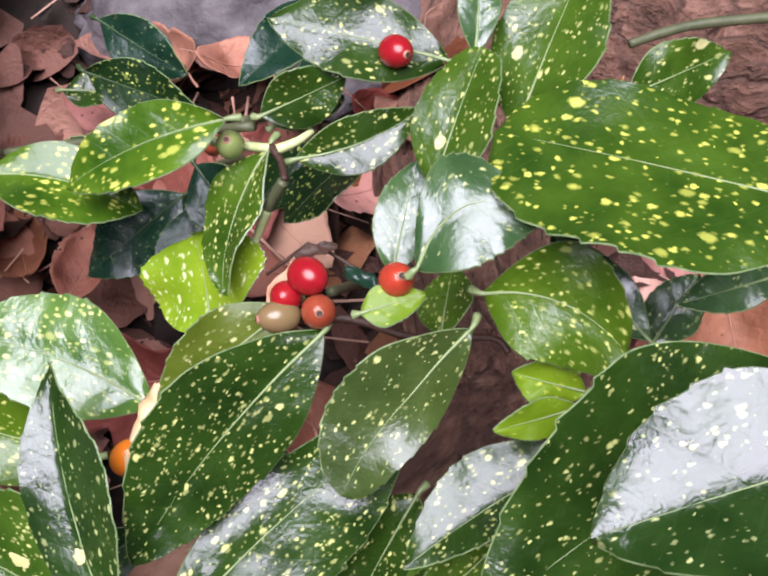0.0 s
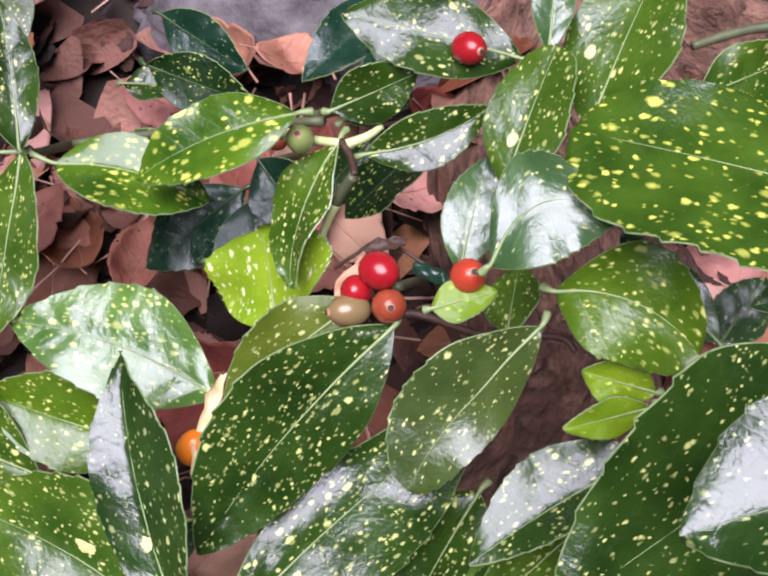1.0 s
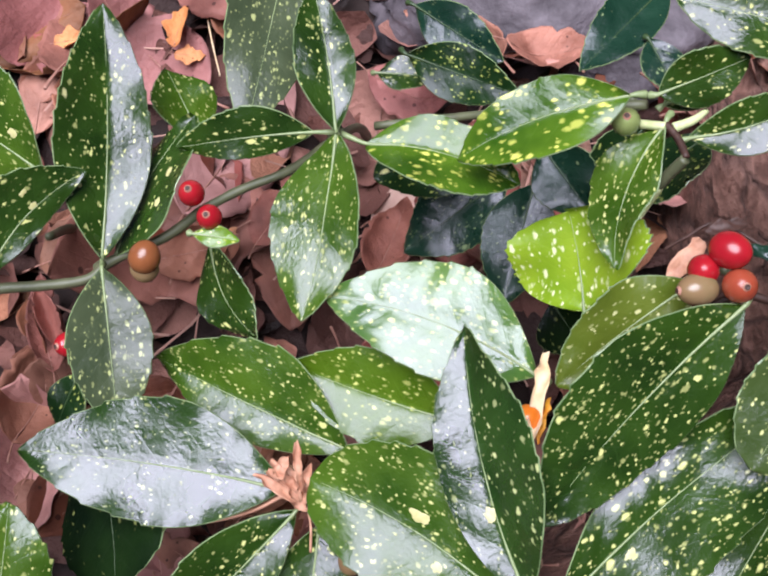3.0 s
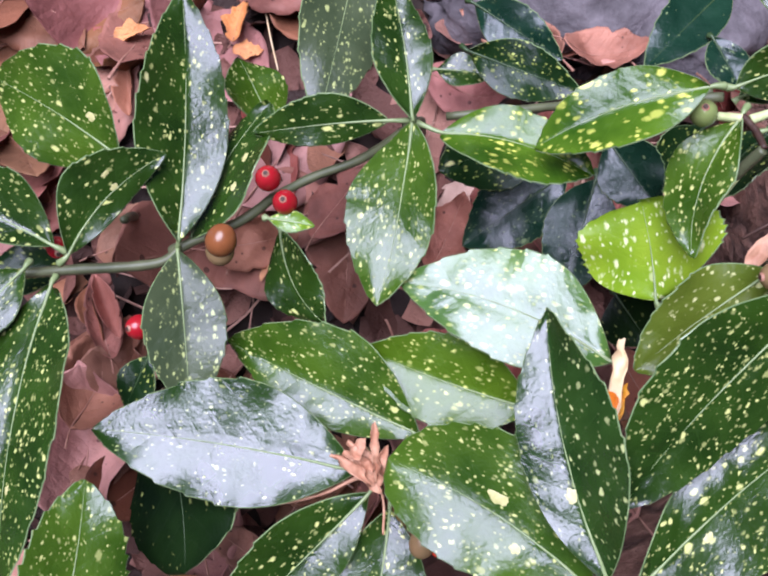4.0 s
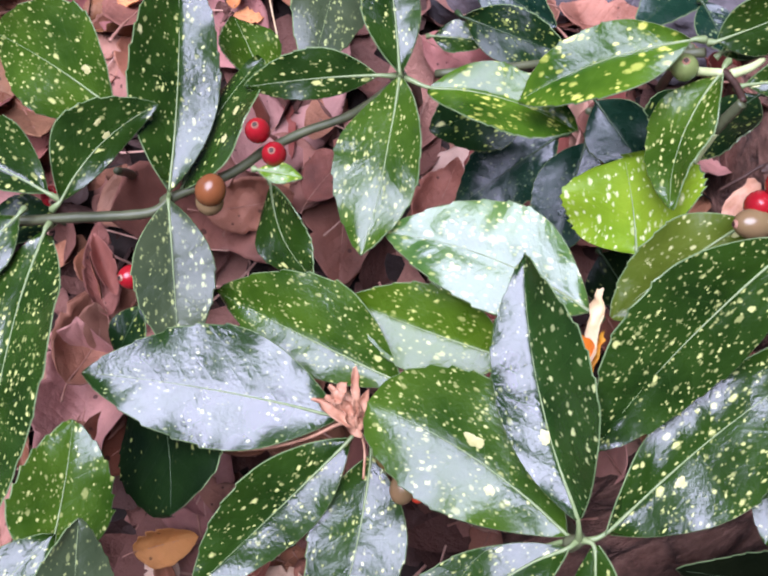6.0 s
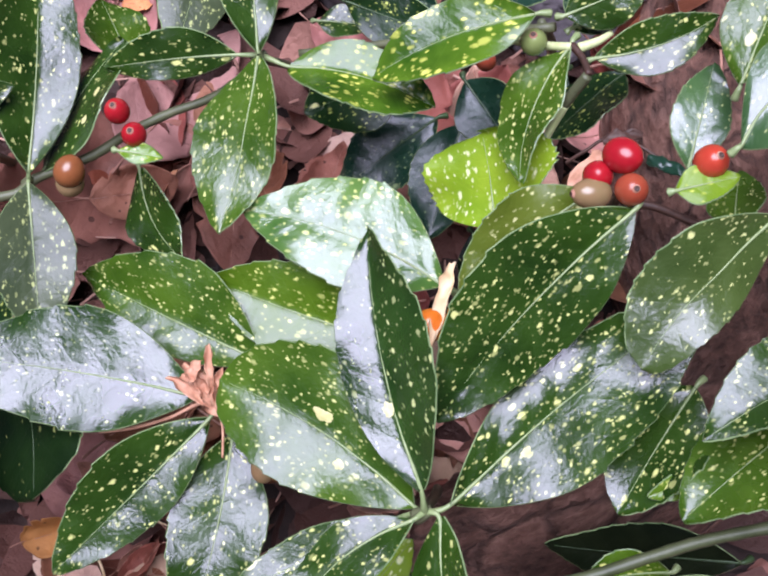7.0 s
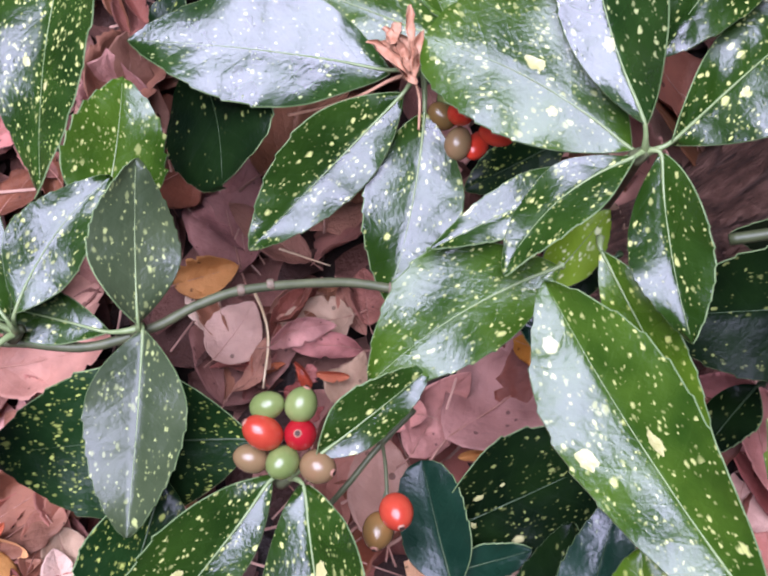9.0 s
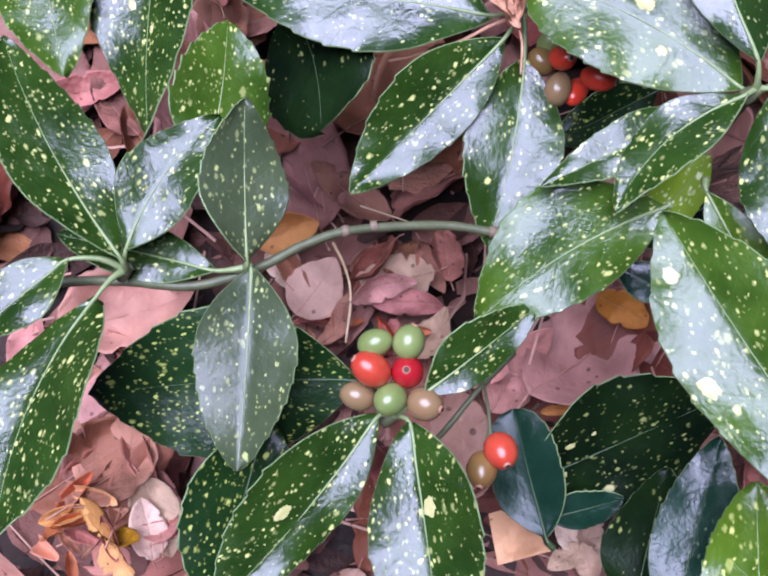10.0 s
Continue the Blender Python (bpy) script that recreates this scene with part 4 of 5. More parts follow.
shoot = shoot_at((-0.082, 0.091, 0.169))
leaf(shoot, LEAF_DARK, (-0.0908, 0.0918, 0.1660), (-0.1461, 0.0832, 0.1650), 0.0208, fold=4, bank=-42, fork=(-0.0813, 0.0932, 0.1640), bend=-0.0011, lop=-0.21)
leaf(shoot, LEAF_DULL, (-0.1107, 0.2104, 0.1500), (-0.1220, 0.0990, 0.1500), 0.0426, fold=4, bank=-25)
leaf(shoot, LEAF_DARK, (-0.0810, 0.0896, 0.1720), (-0.0944, 0.1501, 0.1800), 0.0237, fold=15, bank=10, fork=(-0.0813, 0.0932, 0.1640), bend=-0.0011, lop=0.15)
leaf(shoot, LEAF_MID, (-0.0811, 0.0901, 0.1700), (-0.0897, 0.0152, 0.1580), 0.0379, fold=4, bank=21, twist=-17, fork=(-0.0813, 0.0932, 0.1640), bend=0.0022, lop=-0.18)
leaf(shoot, LEAF_BLOTCH, (-0.0696, 0.0879, 0.1650), (-0.0080, 0.0731, 0.1630), 0.0347, fold=22, bank=-8, fork=(-0.0813, 0.0932, 0.1640), bend=0.0045, lop=-0.20)

shoot = shoot_at((0.0357, 0.0942, 0.1920))
leaf(shoot, LEAF_BLOTCH, (0.0283, 0.0921, 0.2030), (-0.0330, 0.0756, 0.1800), 0.0302, fold=18, bank=-6, bend=-0.0033, lop=0.10)
leaf(shoot, LEAF_MID, (0.0429, 0.0883, 0.1900), (0.0261, 0.0354, 0.1780), 0.0271, fold=8, bank=34, bend=-0.0055, lop=-0.15)
leaf(shoot, LEAF_DARK, (0.0522, 0.0838, 0.1880), (0.0974, 0.1002, 0.1950), 0.0205, fold=15, bank=26, bend=-0.0032)
leaf(shoot, LEAF_DARK, (0.0398, 0.0975, 0.1950), (0.0707, 0.1081, 0.2050), 0.0223, fold=6, bank=42)
leaf(shoot, LEAF_DARK, (0.1070, 0.1127, 0.2080), (0.0430, 0.1276, 0.2120), 0.0311, fold=11, bank=-14)
leaf(shoot, LEAF_DARK, (0.0437, 0.0987, 0.1850), (0.0693, 0.1133, 0.1800), 0.0135, fold=5)

shoot = shoot_at((0.0680, 0.0177, 0.1950))
leaf(shoot, LEAF_YOUNG, (0.0187, 0.0272, 0.1500), (0.0114, 0.0656, 0.1580), 0.0605, fold=2, bank=-38, peak=.5, tipq=.5, teeth=.9, bend=-0.0010)
leaf(shoot, LEAF_OLIVE, (0.0522, 0.0271, 0.1900), (0.0062, -0.0094, 0.1780), 0.0323, fold=7, bank=-26, bend=-0.0018)
leaf(shoot, LEAF_DARK, (0.0644, 0.0140, 0.2060), (0.0011, -0.0587, 0.1800), 0.0456, fold=5, bank=-32, stalk=.003, quilt=0.0010, bend=-0.0049, lop=-0.12)
leaf(shoot, LEAF_TENDER, (0.0765, 0.0185, 0.2130), (0.0978, 0.0246, 0.2140), 0.0135, fold=5, peak=.35, stalk=.002)
leaf(shoot, LEAF_MID, (0.1042, 0.0188, 0.1800), (0.1097, 0.0485, 0.1700), 0.0213, fold=5, bank=-26)
leaf(shoot, LEAF_PALE, (0.0003, -0.0024, 0.1620), (-0.0817, 0.0259, 0.1580), 0.0437, fold=6, bank=-8, quilt=0.0007, bend=-0.0055, lop=-0.08)

shoot = shoot_at((-0.001, -0.086, 0.168))
leaf(shoot, LEAF_SPARSE, (-0.0025, -0.0822, 0.1770), (-0.0276, 0.0061, 0.1970), 0.0376, fold=22, bank=-27, blots=((0.0296, 0.0053, 0.0029, 0.0017),), fork=(-0.0012, -0.0880, 0.1660), bend=0.0040, lop=-0.22)
leaf(shoot, LEAF_MID, (-0.0051, -0.0861, 0.1640), (-0.0804, -0.0451, 0.1650), 0.0511, fold=10, bank=-20, peak=.55, tipq=.75, blots=((0.0444, -0.0104, 0.0041, 0.0027), (0.0308, 0.0018, 0.0023, 0.0018),), fork=(-0.0012, -0.0880, 0.1660), bend=-0.0047, lop=-0.12)
leaf(shoot, LEAF_DARK, (0.0075, -0.0856, 0.1700), (0.0930, -0.0059, 0.1860), 0.0446, fold=3, bank=18, twist=-12, blots=((0.0325, -0.0036, 0.0023, 0.0016),), fork=(-0.0012, -0.0880, 0.1660), arch=-.006, quilt=0.0010, bend=0.0008, lop=-0.22)
leaf(shoot, LEAF_MOSS, (0.1130, 0.0160, 0.2030), (0.0700, -0.0370, 0.1870), 0.0345, fold=4, bank=-31, twist=24, tipq=.7, arch=.003, bend=-0.0040, lop=-0.19)
leaf(shoot, LEAF_DARK, (0.0041, -0.0895, 0.1700), (0.0156, -0.1546, 0.1630), 0.0297, fold=14, bank=38, twist=-14, fork=(-0.0012, -0.0880, 0.1660), bend=-0.0020, lop=0.07)
leaf(shoot, LEAF_DARK, (-0.0046, -0.0913, 0.1700), (-0.0477, -0.1334, 0.1620), 0.0242, fold=7, bank=16, fork=(-0.0012, -0.0880, 0.1660), bend=-0.0064, lop=0.06)
leaf(shoot, LEAF_DARK, (-0.0116, -0.0902, 0.1600), (-0.0734, -0.1245, 0.1580), 0.0186, fold=10, bank=0, fork=(-0.0012, -0.0880, 0.1660))
leaf(shoot, LEAF_MID, (-0.0274, -0.1247, 0.1460), (-0.0934, -0.1697, 0.1360), 0.0432, fold=2, bank=-20, stalk=.001, bend=-0.0047, lop=-0.17)
leaf(shoot, LEAF_FRESH, (-0.0116, -0.1150, 0.1380), (0.0275, -0.1867, 0.1350), 0.0245, fold=5, bank=38)
leaf(shoot, LEAF_SHADED, (-0.0017, -0.1051, 0.1000), (-0.0361, -0.1228, 0.1000), 0.0190, fold=6, bank=-28)
leaf(shoot, LEAF_PLAIN, (-0.0052, -0.1325, 0.0900), (-0.0280, -0.1290, 0.0900), 0.0077, fold=6, bank=-7)
leaf(shoot, LEAF_YOUNG, (-0.0313, -0.1245, 0.1150), (-0.0061, -0.0931, 0.1220), 0.0211, fold=4, bank=26)
leaf(shoot, LEAF_FRESH, (-0.0271, -0.0170, 0.1380), (-0.0953, 0.0026, 0.1400), 0.0376, fold=16, bank=-23, bend=0.0011, lop=-0.05)

shoot = shoot_at((-0.0796, -0.0461, 0.1400))
leaf(shoot, LEAF_MID, (-0.0703, -0.0294, 0.1320), (-0.1543, 0.0061, 0.1260), 0.0400, fold=14, bank=-20, fork=(-0.0824, -0.0409, 0.1360), lop=-0.33)
leaf(shoot, LEAF_DARK, (-0.1377, 0.0575, 0.1250), (-0.1144, 0.0187, 0.1150), 0.0273, fold=6, bank=36, bend=-0.0055)
leaf(shoot, LEAF_SPARSE, (-0.0939, -0.0463, 0.1400), (-0.1996, -0.0375, 0.1410), 0.0489, fold=5, bank=-9, fork=(-0.0824, -0.0409, 0.1360), bend=-0.0020, lop=-0.07)
leaf(shoot, LEAF_DARK, (-0.0884, -0.0546, 0.1380), (-0.1455, -0.1165, 0.1220), 0.0333, fold=16, bank=-23, fork=(-0.0824, -0.0409, 0.1360), lop=-0.16)
leaf(shoot, LEAF_DARK, (-0.0802, -0.0585, 0.1300), (-0.0906, -0.1325, 0.1140), 0.0386, fold=9, bank=-8, fork=(-0.0824, -0.0409, 0.1360), bend=0.0022)
leaf(shoot, LEAF_SHADED, (-0.1804, -0.0306, 0.1150), (-0.1605, -0.0886, 0.1180), 0.0573, fold=5, bank=30, tipq=.7, bend=0.0053, lop=0.09)
leaf(shoot, LEAF_HALF_SHADED, (-0.0181, -0.0396, 0.0700), (-0.0638, -0.0652, 0.0660), 0.0252, fold=6, bank=-31)

shoot = shoot_at((-0.2213, -0.1613, 0.1450))
leaf(shoot, LEAF_DARK, (-0.2200, -0.1549, 0.1550), (-0.1907, -0.1031, 0.1600), 0.0292, fold=10, bank=8, fork=(-0.2220, -0.1598, 0.1460), bend=0.0038)
leaf(shoot, LEAF_DARK, (-0.2210, -0.1586, 0.1570), (-0.2768, -0.0769, 0.1650), 0.0356, fold=6, bank=23, fork=(-0.2220, -0.1598, 0.1460), bend=0.0042)
leaf(shoot, LEAF_DARK, (-0.2406, -0.1596, 0.1550), (-0.2728, -0.1930, 0.1550), 0.0226, fold=10, fork=(-0.2220, -0.1598, 0.1460))
leaf(shoot, LEAF_DARK, (-0.2295, -0.1726, 0.1520), (-0.2489, -0.2608, 0.1570), 0.0439, fold=13, bank=16, fork=(-0.2220, -0.1598, 0.1460), bend=-0.0072, lop=0.24)
leaf(shoot, LEAF_DARK, (-0.1903, -0.1566, 0.1400), (-0.2557, -0.1441, 0.1350), 0.0211, fold=8, fork=(-0.1789, -0.1544, 0.1400))
leaf(shoot, LEAF_DULL, (-0.1767, -0.1552, 0.1490), (-0.1819, -0.0966, 0.1620), 0.0331, fold=6, bank=34, fork=(-0.1789, -0.1544, 0.1400), bend=0.0010, lop=0.04)
leaf(shoot, LEAF_MID, (-0.1973, -0.1169, 0.1440), (-0.1953, -0.0589, 0.1520), 0.0398, fold=5, bank=34, peak=.42, teeth=1.2, bend=-0.0009)
leaf(shoot, LEAF_DULL, (-0.1756, -0.1559, 0.1460), (-0.1737, -0.2291, 0.1380), 0.0372, fold=19, bank=2, fork=(-0.1789, -0.1544, 0.1400), bend=0.0008, lop=0.04)
leaf(shoot, LEAF_MID, (-0.2806, -0.0096, 0.1600), (-0.2549, -0.0871, 0.1550), 0.0419, fold=6)

shoot = shoot_at((-0.1233, -0.1928, 0.1150))
leaf(shoot, LEAF_DARK, (-0.1101, -0.1966, 0.1350), (-0.0714, -0.1622, 0.1380), 0.0219, fold=10, bank=32, fork=(-0.1220, -0.2032, 0.1220), lop=0.16)
leaf(shoot, LEAF_HALF_SHADED, (-0.1364, -0.1891, 0.1130), (-0.2406, -0.2021, 0.1150), 0.0617, fold=4, bank=-28, fork=(-0.1220, -0.2032, 0.1220), bend=-0.0028)
leaf(shoot, LEAF_HALF_SHADED, (-0.1699, -0.2054, 0.1150), (-0.1851, -0.2797, 0.1100), 0.0454, fold=5, bank=-34)
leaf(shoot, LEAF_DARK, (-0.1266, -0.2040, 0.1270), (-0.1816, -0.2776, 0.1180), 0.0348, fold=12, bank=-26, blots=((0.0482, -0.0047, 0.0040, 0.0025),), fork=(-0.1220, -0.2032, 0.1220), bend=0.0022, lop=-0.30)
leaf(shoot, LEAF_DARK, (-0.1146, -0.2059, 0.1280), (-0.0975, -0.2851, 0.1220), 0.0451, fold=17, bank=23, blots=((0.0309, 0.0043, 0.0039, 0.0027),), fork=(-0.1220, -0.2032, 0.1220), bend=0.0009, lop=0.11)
leaf(shoot, LEAF_SHADED, (-0.0710, -0.2177, 0.0450), (0.0187, -0.1708, 0.0500), 0.0582, fold=6, bank=32, blots=((0.0271, 0.0089, 0.0024, 0.0013), (0.0383, 0.0095, 0.0014, 0.0009), (0.0200, -0.0030, 0.0013, 0.0016)))
leaf(shoot, LEAF_TEAL, (-0.0591, -0.2382, 0.0500), (-0.0755, -0.1856, 0.0550), 0.0325, fold=10, bank=-25, tipq=.7)
leaf(shoot, LEAF_TEAL, (-0.0584, -0.2302, 0.0450), (-0.0272, -0.2196, 0.0500), 0.0178, fold=5, bank=29)

shoot = shoot_at((0.0287, -0.2373, 0.1650))
leaf(shoot, LEAF_MID, (0.0344, -0.2452, 0.1840), (-0.0356, -0.1416, 0.1850), 0.0439, fold=14, bank=-29, peak=.6, blots=((0.0701, 0.0175, 0.0051, 0.0027), (0.0643, -0.0032, 0.0052, 0.0017)), arch=.005, bend=0.0013)
leaf(shoot, LEAF_PLAIN, (-0.0156, -0.2709, 0.0950), (0.0015, -0.1990, 0.1000), 0.0304, fold=7, bank=-23)
leaf(shoot, LEAF_FRESH, (0.0057, -0.2738, 0.1400), (0.0016, -0.2208, 0.1500), 0.0359, fold=6, bank=-34)
leaf(shoot, LEAF_SHADED, (-0.0261, -0.2689, 0.0700), (-0.0134, -0.2086, 0.0750), 0.0361, fold=6, bank=-34)
leaf(shoot, LEAF_PLAIN, (-0.0147, -0.1414, 0.0900), (-0.0393, -0.1316, 0.0950), 0.0155, fold=8, bank=-11)
leaf(shoot, LEAF_OLIVE, (0.0616, -0.2333, 0.1650), (0.0704, -0.1366, 0.1600), 0.0527, fold=5, bank=-33, tipq=.6)
leaf(shoot, LEAF_HALF_SHADED, (0.0841, -0.1043, 0.1500), (0.1208, -0.1334, 0.1500), 0.0390, fold=6, bank=34, stalk=.001)
leaf(shoot, LEAF_FRESH, (0.0918, -0.0984, 0.1250), (0.0546, -0.1082, 0.1250), 0.0205, fold=6, bank=-30, peak=.38, bend=-0.0027)
leaf(shoot, LEAF_BLACK_SHADE, (0.1285, -0.0884, 0.0850), (0.0480, -0.0871, 0.0850), 0.0291, fold=6, bank=-33)
leaf(shoot, LEAF_SHADED, (0.1072, -0.1172, 0.1000), (0.0070, -0.1289, 0.0980), 0.0542, fold=14, bank=-31)
leaf(shoot, LEAF_SHADED, (0.0643, -0.1460, 0.0600), (0.0396, -0.1771, 0.0600), 0.0239, fold=6, bank=27)
leaf(shoot, LEAF_DARK, (0.0965, -0.0324, 0.1500), (0.0696, -0.0800, 0.1400), 0.0393, fold=6, bank=27)

shoot = shoot_at((0.1756, 0.0145, 0.1900))
leaf(shoot, LEAF_COARSE, (0.2190, 0.0333, 0.2620), (0.1187, 0.0708, 0.2380), 0.0653, fold=3, bank=13, tipq=.6, bend=0.0010, lop=0.12)
leaf(shoot, LEAF_SILVER, (0.0945, 0.0287, 0.2280), (0.1340, 0.0420, 0.2390), 0.0355, fold=8, bank=8, bend=0.0123, lop=-0.04)
leaf(shoot, LEAF_SILVER, (0.0870, 0.0404, 0.1850), (0.0962, 0.0828, 0.1900), 0.0212, fold=6, bank=-1)
leaf(shoot, LEAF_MID, (0.1006, 0.0629, 0.2080), (0.1182, 0.1100, 0.2220), 0.0300, fold=8, bank=-24, tipq=.7)
leaf(shoot, LEAF_SILVER, (0.1158, 0.1106, 0.2150), (0.1194, 0.1525, 0.2200), 0.0146, fold=10)
leaf(shoot, LEAF_MID, (0.1297, 0.0854, 0.2080), (0.1576, 0.1505, 0.2180), 0.0409, fold=8, bank=-25)
leaf(shoot, LEAF_MID, (0.1727, 0.1077, 0.1900), (0.2136, 0.1266, 0.1900), 0.0254, fold=6, bank=31)
leaf(shoot, LEAF_FRESH, (0.1159, 0.0245, 0.2150), (0.1600, 0.0035, 0.2200), 0.0396, fold=6, bank=32, tipq=.7, bend=0.0072)
leaf(shoot, LEAF_SILVER, (0.1749, 0.0154, 0.1900), (0.1423, 0.0522, 0.1950), 0.0192, fold=8, bank=-12)
leaf(shoot, LEAF_SILVER, (0.2196, 0.0359, 0.2000), (0.1816, 0.0238, 0.2050), 0.0156, fold=6, bank=-4)
leaf(shoot, LEAF_SILVER, (0.1834, 0.0212, 0.1600), (0.2031, 0.0488, 0.1600), 0.0211, fold=6)
leaf(shoot, LEAF_TENDER, (0.1496, -0.0051, 0.2030), (0.1257, 0.0009, 0.2050), 0.0186, fold=5, bank=-31)
leaf(shoot, LEAF_TENDER, (0.1473, -0.0106, 0.2050), (0.1190, -0.0186, 0.2070), 0.0128, fold=5, bank=-26)
leaf(shoot, LEAF_DARK, (0.1504, -0.0228, 0.1900), (0.0904, -0.0599, 0.1860), 0.0286, fold=16, bank=17, bend=-0.0012, lop=-0.22)
leaf(shoot, LEAF_MID, (0.1395, -0.0374, 0.1650), (0.0893, -0.0830, 0.1580), 0.0424, fold=8, bank=26)
leaf(shoot, LEAF_FRESH, (0.0981, -0.0655, 0.1500), (0.0787, -0.0744, 0.1500), 0.0092, fold=10, bank=-24)
leaf(shoot, LEAF_DARK, (0.2040, -0.0080, 0.2450), (0.1114, -0.0748, 0.2350), 0.0650, fold=3, bank=-24, peak=.4, quilt=0.0006, lop=-0.14)
leaf(shoot, LEAF_SPARSE, (0.1959, -0.0386, 0.3150), (0.1301, -0.0579, 0.3000), 0.0465, fold=14, bank=15, lop=-0.08)

shoot = shoot_at((-0.0016, 0.1177, 0.1000))
leaf(shoot, LEAF_HALF_SHADED, (-0.0254, 0.1200, 0.1100), (-0.0713, 0.0995, 0.1050), 0.0380, fold=6, bank=-34)
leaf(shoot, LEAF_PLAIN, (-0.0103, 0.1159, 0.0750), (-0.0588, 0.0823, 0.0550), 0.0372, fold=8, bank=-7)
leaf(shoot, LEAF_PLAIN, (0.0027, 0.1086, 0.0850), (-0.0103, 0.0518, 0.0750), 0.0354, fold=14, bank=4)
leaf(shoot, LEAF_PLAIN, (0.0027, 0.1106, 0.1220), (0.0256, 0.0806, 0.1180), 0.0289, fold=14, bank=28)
leaf(shoot, LEAF_HALF_SHADED, (-0.0616, 0.1784, 0.0800), (-0.0057, 0.1561, 0.0830), 0.0281, fold=8, bank=34)
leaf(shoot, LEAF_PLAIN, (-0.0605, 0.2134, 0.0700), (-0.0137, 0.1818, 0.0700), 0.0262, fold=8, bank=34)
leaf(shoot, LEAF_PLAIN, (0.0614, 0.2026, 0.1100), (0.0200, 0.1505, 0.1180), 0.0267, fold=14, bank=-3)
leaf(shoot, LEAF_HALF_SHADED, (0.0502, 0.1311, 0.1000), (0.0243, 0.0969, 0.1000), 0.0252, fold=8, bank=-24)
leaf(shoot, LEAF_SHADED, (0.0104, 0.0460, 0.1000), (0.0254, 0.0244, 0.1000), 0.0313, fold=6, bank=34)
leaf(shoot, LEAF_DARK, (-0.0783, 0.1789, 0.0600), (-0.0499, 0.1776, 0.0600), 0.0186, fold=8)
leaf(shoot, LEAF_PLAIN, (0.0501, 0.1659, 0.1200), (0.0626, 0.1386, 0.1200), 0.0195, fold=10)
leaf(shoot, LEAF_HALF_SHADED, (0.0742, 0.1189, 0.1200), (0.0413, 0.0864, 0.1150), 0.0360, fold=6, bank=34)
shoot = SHOOTS[0]
leaf(shoot, LEAF_LIME, (-0.1366, 0.0494, 0.1580), (-0.1179, 0.0481, 0.1560), 0.0084, fold=8)

# ---- stems ----
def stem(shoot, points, r0, r1, label="", material=None, knots=0.12):
    """A round twig through the given places, under its branch."""
    o = Vector(shoot.location)
    me = tube("stem", [Vector(p) - o for p in points], r0, r1, 8, 10, knots, len(points))
    return part("stem", me, material or STEM, shoot, label)


west, north, lone, ripe, middle, bud, low, cluster, corner, east, under_n = SHOOTS[:11]
stem(west, [(-0.2681, 0.0178, 0.1500), (-0.2338, 0.0228, 0.1500), (-0.2149, 0.0247, 0.1520), (-0.1816, 0.0303, 0.1500), (-0.1707, 0.0392, 0.1500), (-0.1502, 0.0516, 0.1480), (-0.1377, 0.0649, 0.1450)], 0.0022, 0.0020, "grey-green woody stem")
stem(north, [(-0.1377, 0.0649, 0.1450), (-0.1225, 0.0763, 0.1420), (-0.1022, 0.0847, 0.1450), (-0.0813, 0.0927, 0.1620)], 0.0020, 0.0018, "grey-green woody stem")
stem(lone, [(-0.0682, 0.1034, 0.1500), (-0.0379, 0.1055, 0.1550), (-0.0151, 0.1036, 0.1650), (0.0368, 0.0969, 0.1880)], 0.0018, 0.0018, "grey-green stem")
stem(low, [(-0.2837, -0.1683, 0.1300), (-0.2457, -0.1626, 0.1350), (-0.2241, -0.1616, 0.1360), (-0.1981, -0.1616, 0.1360), (-0.1749, -0.1529, 0.1360), (-0.1593, -0.1430, 0.1350), (-0.1418, -0.1351, 0.1320), (-0.1090, -0.1277, 0.1220), (-0.0866, -0.1279, 0.1170)], 0.0019, 0.0018, "grey-green stem with a rough cut end")
for spot in ((-0.1442, -0.1359, 0.1330), (-0.1339, -0.1323, 0.1300), (-0.0885, -0.1279, 0.1180)):
    o = Vector(low.location)
    p = Vector(spot)
    d = Vector((0.0013, 0.0003, 0))
    part("stem_knot", tube("stem_knot", [p - d - o, p - o, p + d - o], 0.0022, 0.0022, 3, 10, 0.2, 3), KNOT, low, "brownish ring-shaped knot on the stem")
cut = Vector((-0.0878, -0.1279, 0.1176)) - Vector(low.location)
part("stem_scar", tube("stem_scar", [cut - Vector((0.0022, 0, 0)), cut, cut + Vector((0.0016, 0.0002, 0)), cut + Vector((0.0024, 0.0002, 0))], 0.0024, 0.0014, 4, 10, 0.5, 9), KNOT, low, "scarred pinkish brown end of the stem")
for shoot, spot, r in ((middle, (-0.0012, -0.0880, 0.1660), 0.0030), (west, (-0.1738, 0.0379, 0.1500), 0.0026), (north, (-0.0813, 0.0932, 0.1640), 0.0026), (low, (-0.2220, -0.1598, 0.1460), 0.0030), (low, (-0.1789, -0.1544, 0.1400), 0.0024), (cluster, (-0.1220, -0.2032, 0.1220), 0.0030), (bud, (-0.0824, -0.0409, 0.1360), 0.0028)):
    o = Vector(shoot.location)
    p = Vector(spot) - o
    part("stem_tip", tube("stem_tip", [p - Vector((r, 0.4 * r, r)), p, p + Vector((0.8 * r, 0.5 * r, 0.3 * r))], r, 0.5 * r, 4, 10, 0.25, 5), STEM, shoot, "grey-green knuckle where the leaf stalks meet")
